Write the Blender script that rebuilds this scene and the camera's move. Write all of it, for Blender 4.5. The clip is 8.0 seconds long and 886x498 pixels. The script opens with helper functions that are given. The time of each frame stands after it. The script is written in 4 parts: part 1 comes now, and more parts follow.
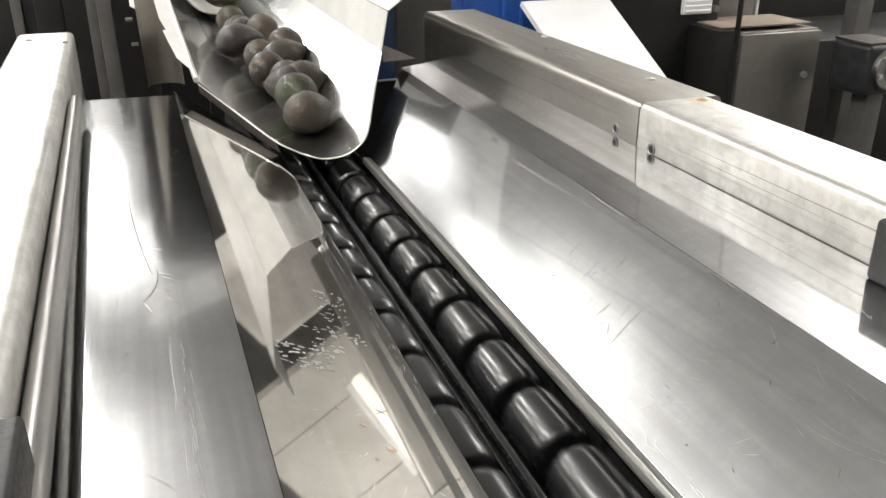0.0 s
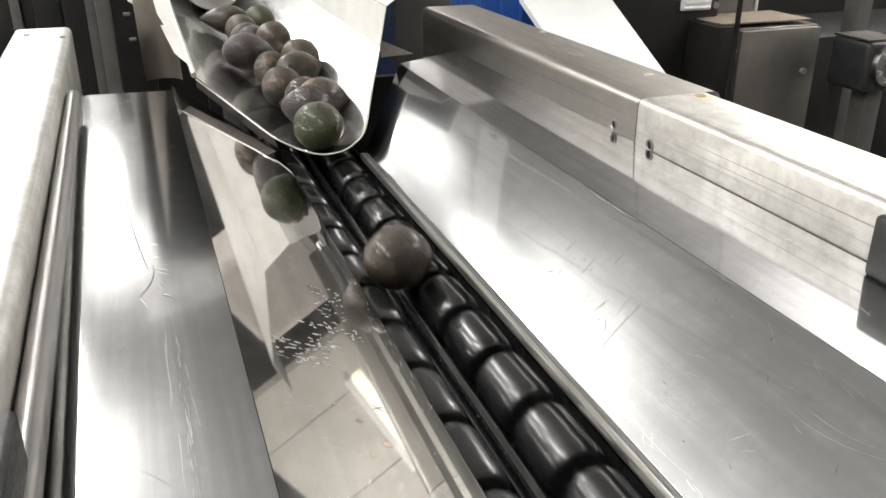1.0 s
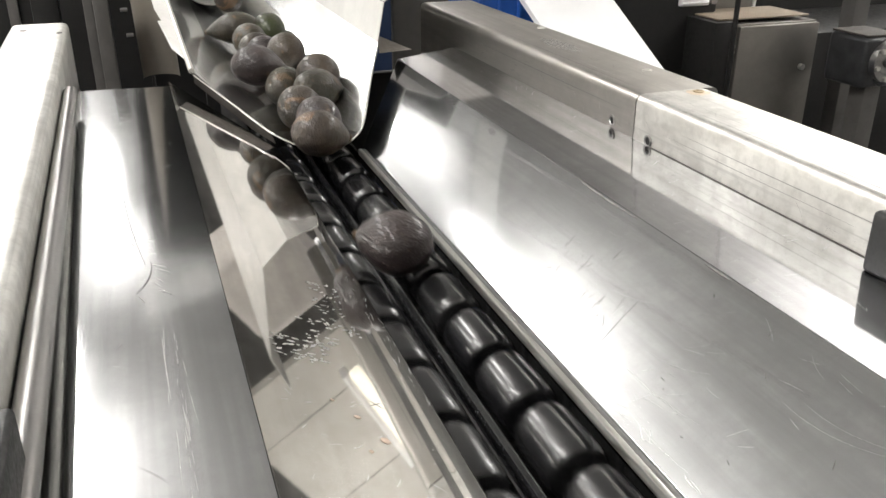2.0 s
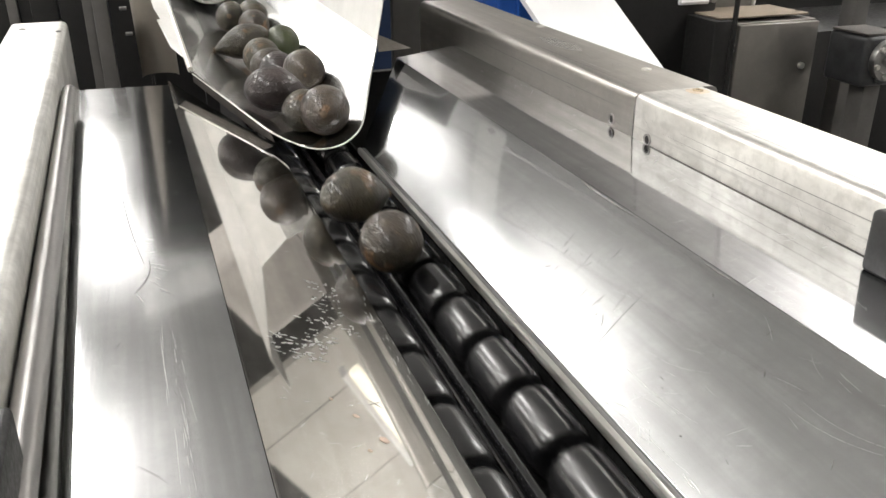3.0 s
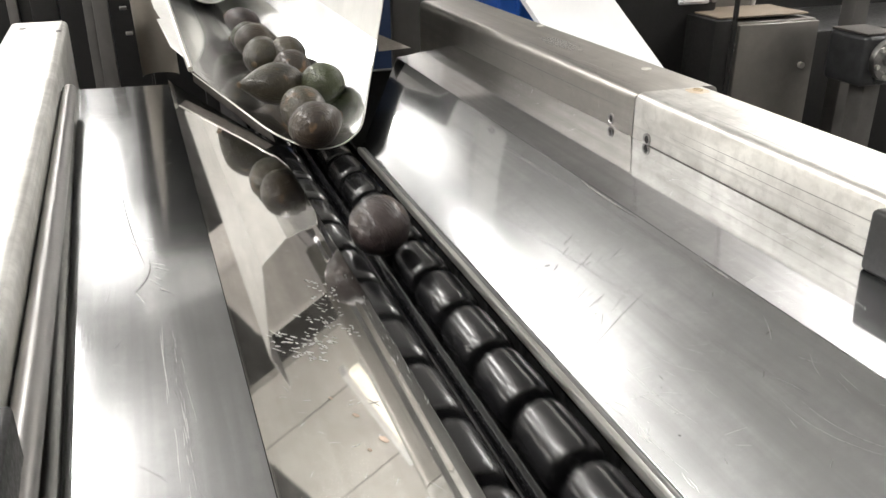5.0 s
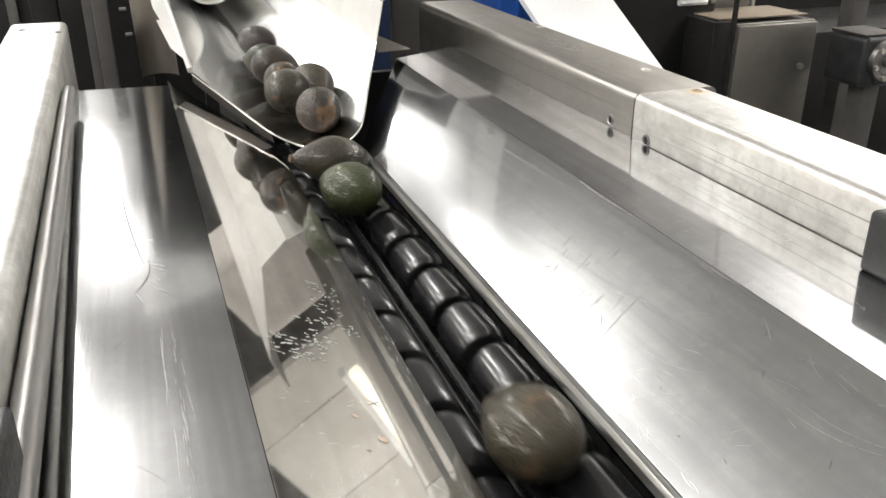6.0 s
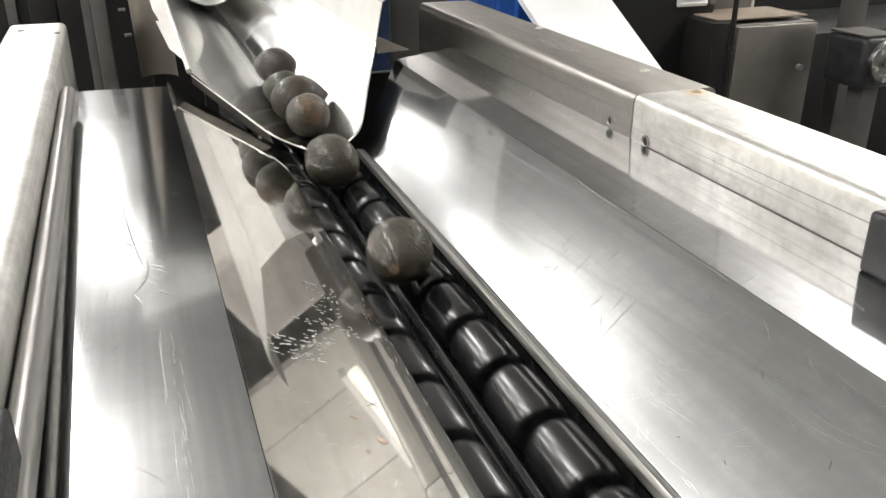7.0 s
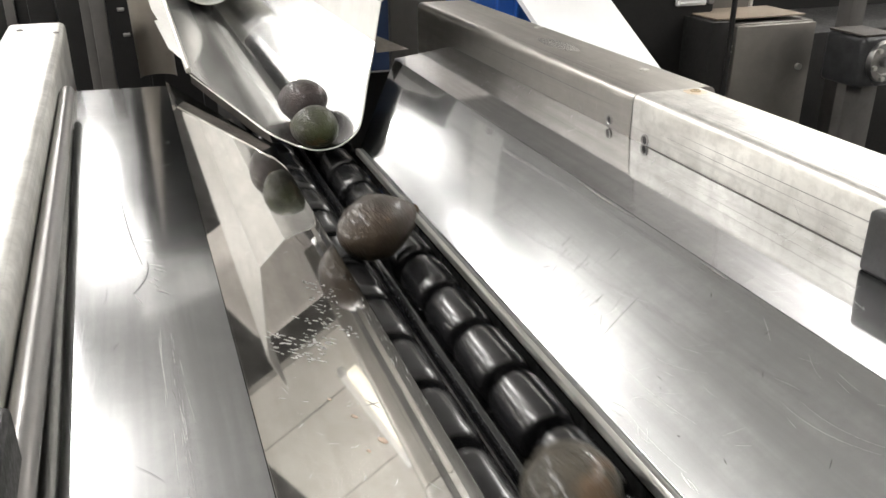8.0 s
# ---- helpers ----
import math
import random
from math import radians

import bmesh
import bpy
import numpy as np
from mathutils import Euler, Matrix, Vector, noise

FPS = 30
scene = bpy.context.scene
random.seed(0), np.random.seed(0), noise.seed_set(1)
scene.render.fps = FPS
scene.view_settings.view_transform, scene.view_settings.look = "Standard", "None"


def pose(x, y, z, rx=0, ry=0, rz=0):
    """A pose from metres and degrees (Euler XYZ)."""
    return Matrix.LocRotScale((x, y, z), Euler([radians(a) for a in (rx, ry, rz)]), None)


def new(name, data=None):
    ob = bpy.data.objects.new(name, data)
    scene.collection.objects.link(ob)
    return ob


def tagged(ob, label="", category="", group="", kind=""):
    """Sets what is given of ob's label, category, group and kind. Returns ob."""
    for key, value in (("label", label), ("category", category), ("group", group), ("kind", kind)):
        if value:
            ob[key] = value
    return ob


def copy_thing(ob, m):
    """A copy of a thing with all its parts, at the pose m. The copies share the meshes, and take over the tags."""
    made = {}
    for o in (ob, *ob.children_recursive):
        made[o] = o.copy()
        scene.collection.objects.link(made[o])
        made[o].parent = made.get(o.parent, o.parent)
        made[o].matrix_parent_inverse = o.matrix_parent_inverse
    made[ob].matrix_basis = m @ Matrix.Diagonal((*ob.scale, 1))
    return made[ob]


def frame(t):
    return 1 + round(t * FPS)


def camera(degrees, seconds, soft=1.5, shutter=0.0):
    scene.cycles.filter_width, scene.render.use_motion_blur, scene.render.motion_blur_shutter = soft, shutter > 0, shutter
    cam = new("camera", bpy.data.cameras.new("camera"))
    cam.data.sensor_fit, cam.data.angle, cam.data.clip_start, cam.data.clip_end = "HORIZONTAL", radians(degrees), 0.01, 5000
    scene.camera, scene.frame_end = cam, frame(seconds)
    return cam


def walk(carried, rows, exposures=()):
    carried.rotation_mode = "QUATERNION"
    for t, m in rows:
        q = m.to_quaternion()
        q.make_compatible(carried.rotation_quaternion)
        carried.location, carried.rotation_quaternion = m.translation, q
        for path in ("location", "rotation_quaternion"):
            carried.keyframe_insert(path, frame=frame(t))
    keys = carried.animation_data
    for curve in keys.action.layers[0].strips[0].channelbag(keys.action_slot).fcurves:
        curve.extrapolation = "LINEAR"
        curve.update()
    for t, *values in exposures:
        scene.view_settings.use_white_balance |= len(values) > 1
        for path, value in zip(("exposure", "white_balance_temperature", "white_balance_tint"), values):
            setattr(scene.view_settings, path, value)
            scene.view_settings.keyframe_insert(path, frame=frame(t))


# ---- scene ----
# ================= camera =================
cam = camera(55.2, 8.0, soft=1.5, shutter=0.2)
walk(cam, [
    (0.0, pose(0.1667, -0.0015, 1.2633, 66.535, 0.117, -19.462)),
    (0.5, pose(0.1674, -0.0008, 1.2627, 66.368, 0.067, -19.458)),
    (1.0, pose(0.1688, -0.0006, 1.2619, 66.295, 0.028, -19.473)),
    (1.5, pose(0.1689, -0.0004, 1.2620, 66.131, 0.014, -19.564)),
    (3.0, pose(0.1699, 0.0002, 1.2618, 65.930, 0.010, -19.615)),
    (3.5, pose(0.1700, 0.0000, 1.2620, 65.900, 0.0, -19.600)),
    (4.5, pose(0.1700, -0.0003, 1.2621, 65.895, 0.0, -19.596)),
    (6.0, pose(0.1697, -0.0010, 1.2621, 65.972, -0.014, -19.643)),
    (6.5, pose(0.1699, -0.0010, 1.2618, 66.038, -0.020, -19.657)),
    (7.0, pose(0.1701, -0.0006, 1.2616, 66.044, -0.020, -19.675)),
    (7.5, pose(0.1696, -0.0005, 1.2617, 66.016, 0.0, -19.726)),
    (8.0, pose(0.1694, -0.0002, 1.2615, 66.007, 0.0, -19.775)),
])

# ================= world and exposure =================
world = bpy.data.worlds.new("hall_world")
scene.world = world
world.use_nodes = True
world.node_tree.nodes["Background"].inputs[0].default_value = (0.5, 0.55, 0.6, 1)
world.node_tree.nodes["Background"].inputs[1].default_value = 0.02
scene.view_settings.exposure = 0.12
LAMP_GLOW = 25.0

# ================= material helpers =================


class Mat:
    """A principled material and short ways to wire its nodes."""

    def __init__(self, name, color=(0.5, 0.5, 0.5), rough=0.5, metal=0.0, spec=0.5):
        self.mat = bpy.data.materials.new(name)
        self.mat.use_nodes = True
        self.tree = self.mat.node_tree
        self.bsdf = self.tree.nodes["Principled BSDF"]
        self.set("Base Color", (*color, 1))
        self.set("Roughness", rough)
        self.set("Metallic", metal)
        self.set("Specular IOR Level", spec)
        self.coord = self.tree.nodes.new("ShaderNodeTexCoord")

    def set(self, socket, value):
        self.bsdf.inputs[socket].default_value = value

    def node(self, kind):
        return self.tree.nodes.new(kind)

    def link(self, a, b):
        self.tree.links.new(a, b)

    def space(self, scale=(1, 1, 1), turn=(0, 0, 0), shift=None):
        m = self.node("ShaderNodeMapping")
        m.inputs["Scale"].default_value = scale
        m.inputs["Rotation"].default_value = turn
        self.link(self.coord.outputs["Object"], m.inputs["Vector"])
        if shift is not None:
            self.link(shift, m.inputs["Location"])
        return m.outputs[0]

    def noise(self, scale, detail=3, rough=0.55, space=None, dist=0.0):
        n = self.node("ShaderNodeTexNoise")
        n.inputs["Scale"].default_value = scale
        n.inputs["Detail"].default_value = detail
        n.inputs["Roughness"].default_value = rough
        n.inputs["Distortion"].default_value = dist
        self.link(space or self.coord.outputs["Object"], n.inputs["Vector"])
        return n.outputs["Fac"]

    def ramp(self, fac, stops):
        r = self.node("ShaderNodeValToRGB")
        while len(r.color_ramp.elements) < len(stops):
            r.color_ramp.elements.new(0.5)
        for e, (p, c) in zip(r.color_ramp.elements, stops):
            e.position = p
            e.color = (*c, 1) if len(c) == 3 else c
        self.link(fac, r.inputs[0])
        return r.outputs[0]

    def span(self, fac, a0, a1, b0, b1):
        n = self.node("ShaderNodeMapRange")
        for i, v in enumerate((a0, a1, b0, b1)):
            n.inputs[i + 1].default_value = v
        self.link(fac, n.inputs[0])
        return n.outputs[0]

    def math(self, op, a, b):
        n = self.node("ShaderNodeMath")
        n.operation = op
        for i, v in enumerate((a, b)):
            if isinstance(v, (int, float)):
                n.inputs[i].default_value = v
            else:
                self.link(v, n.inputs[i])
        return n.outputs[0]

    def mix(self, fac, a, b, mode="MIX"):
        n = self.node("ShaderNodeMix")
        n.data_type = "RGBA"
        n.blend_type = mode
        for sock, v in ((n.inputs[0], fac), (n.inputs[6], a), (n.inputs[7], b)):
            if isinstance(v, (int, float)):
                sock.default_value = v
            elif isinstance(v, tuple):
                sock.default_value = (*v, 1)
            else:
                self.link(v, sock)
        return n.outputs[2]

    def to(self, socket, out):
        self.link(out, self.bsdf.inputs[socket])

    def bump(self, height, strength=0.2, distance=0.001):
        b = self.node("ShaderNodeBump")
        b.inputs["Strength"].default_value = strength
        b.inputs["Distance"].default_value = distance
        self.link(height, b.inputs["Height"])
        self.link(b.outputs[0], self.bsdf.inputs["Normal"])
        return self


def steel(name, color, rough, brush=0.05, wear=1.0, aniso=0.0, clear=0.0, gloss=0.05):
    """Stainless sheet, brushed along y, with smears and scratches. clear: the share of the polished mirror in its haze."""
    m = Mat(name, color, rough, 1.0)
    grain = m.noise(1.0, 2, 0.6, m.space((900, 6, 900)))
    smear = m.noise(6.0, 4, 0.6, m.space((1, 0.6, 1)))
    fine = m.noise(60, 3)
    r = m.math("ADD", m.span(smear, 0.15, 0.85, rough * 0.78, rough * 1.18), m.span(fine, 0.3, 0.7, -0.006, 0.006))
    m.to("Roughness", r)
    col = m.mix(m.span(smear, 0.3, 0.7, 0, 0.8), color, tuple(c * 0.80 for c in color))
    streak = m.noise(1.0, 3, 0.6, m.space((90, 3, 90)))
    blotch = m.noise(24, 4, 0.65)
    col = m.mix(m.span(streak, 0.3, 0.75, 0, 0.85 * wear), col, tuple(c * 0.60 for c in color))
    col = m.mix(m.span(blotch, 0.35, 0.65, 0, 0.65 * wear), col, tuple(c * 0.68 for c in color))
    col = m.mix(m.span(m.noise(130, 4, 0.7), 0.35, 0.7, 0, 0.30 * wear), col, tuple(c * 0.64 for c in color))
    r = m.math("ADD", r, m.span(blotch, 0.2, 0.8, -0.012 * wear, 0.010 * wear))
    m.to("Roughness", r)
    m.to("Base Color", col)
    if aniso:
        m.set("Anisotropic", aniso)
    h = m.math("ADD", m.math("MULTIPLY", grain, brush), m.math("MULTIPLY", m.noise(4.5, 1), 0.15 * wear))
    m.bump(h, 0.12, 0.0015)
    if clear:
        g = m.node("ShaderNodeBsdfGlossy")
        m.link(col, g.inputs["Color"])
        m.link(m.span(fine, 0.2, 0.8, gloss * 0.85, gloss * 1.15), g.inputs["Roughness"])
        b2 = m.node("ShaderNodeBump")
        b2.inputs["Strength"].default_value = 0.08
        b2.inputs["Distance"].default_value = 0.0015
        m.link(h, b2.inputs["Height"])
        m.link(b2.outputs[0], g.inputs["Normal"])
        mx = m.node("ShaderNodeMixShader")
        m.link(m.span(fine, 0.3, 0.7, clear * 1.06, clear * 0.9), mx.inputs[0])
        m.link(m.bsdf.outputs[0], mx.inputs[1])
        m.link(g.outputs[0], mx.inputs[2])
        m.link(mx.outputs[0], m.tree.nodes["Material Output"].inputs["Surface"])
    return m.mat


def painted(name, color, rough=0.5, metal=0.0, spread=0.2, scale=8, bump=0.1, spec=0.5):
    m = Mat(name, color, rough, metal, spec)
    n = m.noise(scale, 5, 0.6)
    f = m.noise(scale * 14, 3, 0.6)
    col = m.mix(m.span(n, 0.3, 0.7, 0, 1), tuple(c * (1 - spread) for c in color), tuple(min(1, c * (1 + spread)) for c in color))
    m.to("Base Color", col)
    m.to("Roughness", m.span(f, 0.3, 0.7, max(0.02, rough - 0.08), min(1, rough + 0.1)))
    m.bump(f, bump, 0.0008)
    return m.mat


STEEL_TOP = steel("steel_brushed", (0.65, 0.66, 0.67), 0.13, 0.06, 1.0, clear=0.36, gloss=0.06)
STEEL_SLOPE = steel("steel_polished", (0.72, 0.705, 0.68), 0.245, 0.01, 0.6, clear=0.92, gloss=0.03)
STEEL_RIGHT = steel("steel_worn_sheet", (0.62, 0.63, 0.64), 0.14, 0.05, 1.0, clear=0.36, gloss=0.03)
STEEL_FLANGE = steel("steel_flange", (0.68, 0.68, 0.69), 0.22, 0.05, 1.0, clear=0.74, gloss=0.05)
STEEL_CHUTE = steel("steel_chute", (0.72, 0.72, 0.71), 0.22, 0.03, 0.6, clear=0.5)
STEEL_EDGE = steel("steel_bright_edge", (0.86, 0.85, 0.80), 0.40, 0.02, 0.5)
STEEL_DULL = steel("steel_dull", (0.42, 0.41, 0.40), 0.38, 0.04, 0.8)


def aluminium():
    """Milky mill-finish aluminium with drawn lines and grey rubs."""
    m = Mat("mill_aluminium", (0.8, 0.79, 0.76), 0.42, 0.75)
    die = m.noise(1.0, 2, 0.5, m.space((260, 2, 260)))
    blot = m.noise(9, 5, 0.65)
    rub = m.noise(1.0, 3, 0.6, m.space((30, 9, 30), (0, 0, 0.3)))
    col = m.mix(m.span(blot, 0.35, 0.7, 0, 1), (0.75, 0.74, 0.705), (0.50, 0.49, 0.465))
    col = m.mix(m.span(m.noise(70, 4, 0.7), 0.45, 0.72, 0, 0.45), col, (0.34, 0.33, 0.315))
    col = m.mix(m.span(rub, 0.58, 0.72, 0, 0.6), col, (0.40, 0.39, 0.37))
    col = m.mix(m.span(die, 0.55, 0.68, 0, 0.5), col, (0.42, 0.41, 0.39))
    m.to("Base Color", col)
    m.to("Roughness", m.span(blot, 0.3, 0.7, 0.34, 0.5))
    m.bump(m.math("ADD", die, m.math("MULTIPLY", blot, 0.7)), 0.12, 0.001)
    return m.mat


ALU = aluminium()
ALU_RAIL = steel("bright_worn_rail", (0.93, 0.92, 0.87), 0.30, 0.02, 0.3)
ALU_OLD = steel("aged_aluminium", (0.60, 0.575, 0.54), 0.40, 0.08, 1.2)


def roller_plastic():
    m = Mat("roller_black_plastic", (0.008, 0.008, 0.009), 0.2, 0.0, 0.85)
    info = m.node("ShaderNodeObjectInfo")
    n = m.noise(40, 4, 0.6)
    ring = m.noise(1.0, 2, 0.5, m.space((4, 300, 4)))
    col = m.mix(m.span(n, 0.4, 0.75, 0, 1), (0.006, 0.006, 0.007), (0.013, 0.013, 0.014))
    col = m.mix(m.span(info.outputs["Random"], 0, 1, 0, 0.4), col, (0.018, 0.018, 0.018))
    m.to("Base Color", col)
    m.to("Roughness", m.span(info.outputs["Random"], 0, 1, 0.19, 0.23))
    m.bump(m.math("ADD", ring, n), 0.012, 0.0004)
    return m.mat


ROLLER = roller_plastic()
BLACK = painted("black_plastic", (0.006, 0.006, 0.006), 0.4, 0, 0.3, 20)
BLACK_BAR = painted("black_guide_strip", (0.010, 0.010, 0.011), 0.2, 0, 0.3, 30)
TROUGH = painted("near_black_steel", (0.012, 0.0115, 0.011), 0.6, 0.3, 0.4, 12)
DARK_PAINT = painted("dark_cabinet_paint", (0.013, 0.0125, 0.012), 0.5, 0.0, 0.25, 5, 0.1, 0.25)
GREY_PAINT = painted("grey_painted_steel", (0.085, 0.08, 0.076), 0.5, 0.2, 0.2, 6)
BOX_STEEL = painted("box_steel", (0.20, 0.188, 0.172), 0.36, 0.8, 0.15, 7)
CAST = painted("cast_grey_metal", (0.042, 0.043, 0.045), 0.4, 0.5, 0.3, 18, 0.25)
TAN = painted("tan_sheet", (0.26, 0.235, 0.205), 0.42, 0.6, 0.12, 10)
BLUE = painted("blue_plastic", (0.02, 0.10, 0.42), 0.45, 0, 0.25, 6)
NAVY = painted("navy_plastic", (0.01, 0.03, 0.09), 0.5, 0, 0.25, 6)
WHITE = painted("white_plastic", (0.88, 0.88, 0.89), 0.4, 0, 0.05, 6)
BRASS = painted("rusty_ring", (0.50, 0.40, 0.27), 0.6, 0.2, 0.3, 60)
# brown steel with shade put into its colour, for hem and joint strip
SHADED_STEEL = painted("shaded_brown_steel", (0.05, 0.044, 0.040), 0.35, 0.6, 0.3, 25)
HOLE = painted("hole_black", (0.006, 0.006, 0.006), 0.7)
CONCRETE = painted("concrete", (0.09, 0.088, 0.083), 0.75, 0, 0.25, 2.5, 0.3)
WALL = painted("hall_wall", (0.76, 0.75, 0.73), 0.8, 0, 0.12, 1.5, 0.2)
# dark tone of the added upper walls, only there to be reflected
WALL_DARK = painted("dark_reflected_wall", (0.13, 0.125, 0.12), 0.8, 0, 0.15, 1.5, 0.2)
CEIL = painted("hall_ceiling", (0.68, 0.67, 0.655), 0.85, 0, 0.1, 1.2, 0.2)
PARTITION = painted("partition_paint", (0.50, 0.48, 0.45), 0.7, 0, 0.15, 2)
HOOD = painted("hood_paint", (0.60, 0.57, 0.54), 0.5, 0.1, 0.15, 6)
STEEL_WING = painted("pale_sheet_metal", (0.74, 0.73, 0.70), 0.4, 0.2, 0.08, 12)
LINER = painted("white_liner", (0.88, 0.875, 0.85), 0.35, 0, 0.06, 9)
CARD = painted("cardboard", (0.22, 0.175, 0.13), 0.8, 0, 0.12, 12)


def glow(name, color, strength):
    m = Mat(name, (0.9, 0.9, 0.9), 0.5)
    m.set("Emission Color", color)
    m.set("Emission Strength", strength)
    return m.mat


GLOW = glow("lamp_diffuser", (1.0, 0.98, 0.95, 1), LAMP_GLOW)
WARM_GLOW = glow("warm_tube", (1.0, 0.91, 0.70, 1), 1.5)


def avocado_skin(name, dark, light, patch, green):
    """Pebbled skin with a waxy sheen, lenticels and corky patches."""
    m = Mat(name, dark, 0.42, 0.0, 0.32)
    info = m.node("ShaderNodeObjectInfo")
    off = m.math("MULTIPLY", info.outputs["Random"], 9.0)
    sp = m.space((1, 1, 1), (0, 0, 0), off)
    big = m.noise(22, 4, 0.6, sp)
    mid = m.noise(70, 3, 0.6, sp)
    v = m.node("ShaderNodeTexVoronoi")
    v.inputs["Scale"].default_value = 420
    m.link(sp, v.inputs["Vector"])
    peb = v.outputs["Distance"]
    col = m.mix(m.span(big, 0.35, 0.68, 0, 1), dark, light)
    col = m.mix(m.span(m.noise(13, 2, 0.5, sp), 0.5, 0.72, 0, green), col, (0.028, 0.040, 0.009))
    col = m.mix(m.span(mid, 0.6, 0.72, 0, 0.45), col, (0.085, 0.068, 0.048))
    corky = m.math("MULTIPLY", m.span(m.noise(16, 3, 0.7, sp), 0.61, 0.65, 0, 1), patch)
    col = m.mix(corky, col, (0.15, 0.085, 0.040))
    col = m.mix(m.span(peb, 0.0, 0.25, 0.15, 0), col, (0.070, 0.054, 0.039))
    m.to("Base Color", col)
    m.to("Roughness", m.span(mid, 0.3, 0.7, 0.30, 0.48))
    m.set("Coat Weight", 0.34)
    m.set("Coat Roughness", 0.12)
    m.bump(m.math("ADD", m.math("MULTIPLY", peb, 1.3), m.math("ADD", m.math("MULTIPLY", big, 0.8), m.math("MULTIPLY", mid, 0.8))), 0.65, 0.0014)
    return m.mat


SKINS = {
    "brown": avocado_skin("avocado_skin_brown", (0.016, 0.012, 0.009), (0.052, 0.035, 0.022), 0.75, 0.10),
    "purple": avocado_skin("avocado_skin_purple", (0.014, 0.010, 0.010), (0.040, 0.027, 0.025), 0.25, 0.0),
    "olive": avocado_skin("avocado_skin_olive", (0.016, 0.014, 0.009), (0.048, 0.038, 0.022), 0.45, 0.10),
    "green": avocado_skin("avocado_skin_green", (0.016, 0.016, 0.008), (0.040, 0.047, 0.015), 0.35, 0.6),
}
DUSTY = painted("dusty_brown_metal", (0.055, 0.048, 0.042), 0.7, 0.1, 0.2, 20)
STEM = painted("stem_wood", (0.09, 0.06, 0.035), 0.8, 0, 0.3, 80)

# ================= mesh helpers =================


def finish(bm, name, material, smooth=None):
    me = bpy.data.meshes.new(name)
    bmesh.ops.recalc_face_normals(bm, faces=bm.faces)
    bm.to_mesh(me)
    bm.free()
    me.materials.append(material)
    if smooth is not None:
        for p in me.polygons:
            p.use_smooth = True
        me.set_sharp_from_angle(angle=radians(smooth))
    return me


def part(name, bm, material, parent=None, label="", smooth=35):
    """One mesh object under a thing or a part."""
    ob = new(name, finish(bm, name, material, smooth))
    if parent is not None:
        ob.parent = parent
    if label:
        tagged(ob, label)
    return ob


def box(bm, x0, x1, y0, y1, z0, z1, bevel=0.0, seg=2):
    g = bmesh.ops.create_cube(bm, size=1.0)
    vs = g["verts"]
    for v in vs:
        v.co = Vector((x0 + (v.co.x + 0.5) * (x1 - x0), y0 + (v.co.y + 0.5) * (y1 - y0), z0 + (v.co.z + 0.5) * (z1 - z0)))
    if bevel:
        es = {e for v in vs for e in v.link_edges}
        bmesh.ops.bevel(bm, geom=list(es), offset=bevel, segments=seg, affect="EDGES", profile=0.5)
    return bm


def tube(bm, p, q, r, seg=16, r2=None):
    p, q = Vector(p), Vector(q)
    d = q - p
    m = Matrix.Translation((p + q) / 2) @ d.to_track_quat("Z", "Y").to_matrix().to_4x4()
    bmesh.ops.create_cone(bm, cap_ends=True, segments=seg, radius1=r, radius2=r if r2 is None else r2, depth=d.length, matrix=m)
    return bm


def lathe(bm, profile, seg=24, axis="Y", at=(0, 0, 0)):
    """Turn (along, radius) pairs round an axis through at."""
    rings = []
    for a, r in profile:
        ring = []
        for k in range(seg):
            c, s = math.cos(2 * math.pi * k / seg) * r, math.sin(2 * math.pi * k / seg) * r
            co = {"Y": (c, a, s), "X": (a, c, s), "Z": (c, s, a)}[axis]
            ring.append(bm.verts.new(Vector(co) + Vector(at)))
        rings.append(ring)
    for r0, r1 in zip(rings, rings[1:]):
        for k in range(seg):
            bm.faces.new((r0[k], r0[(k + 1) % seg], r1[(k + 1) % seg], r1[k]))
    bm.faces.new(rings[0])
    bm.faces.new(rings[-1])
    return bm


def rounded(pts, radius, seg=5):
    """A polyline (x, z, near y, far y) with its inner corners rounded."""
    out = [pts[0]]
    for a, b, c in zip(pts, pts[1:], pts[2:]):
        a, b, c = Vector(a), Vector(b), Vector(c)
        u, w = (a - b), (c - b)
        ru = min(radius / max(Vector(u[:2]).length, 1e-6), 0.45)
        rw = min(radius / max(Vector(w[:2]).length, 1e-6), 0.45)
        p, q = b + u * ru, b + w * rw
        for k in range(seg + 1):
            t = k / seg
            out.append(tuple(p * (1 - t) ** 2 + b * 2 * t * (1 - t) + q * t * t))
    out.append(pts[-1])
    return out


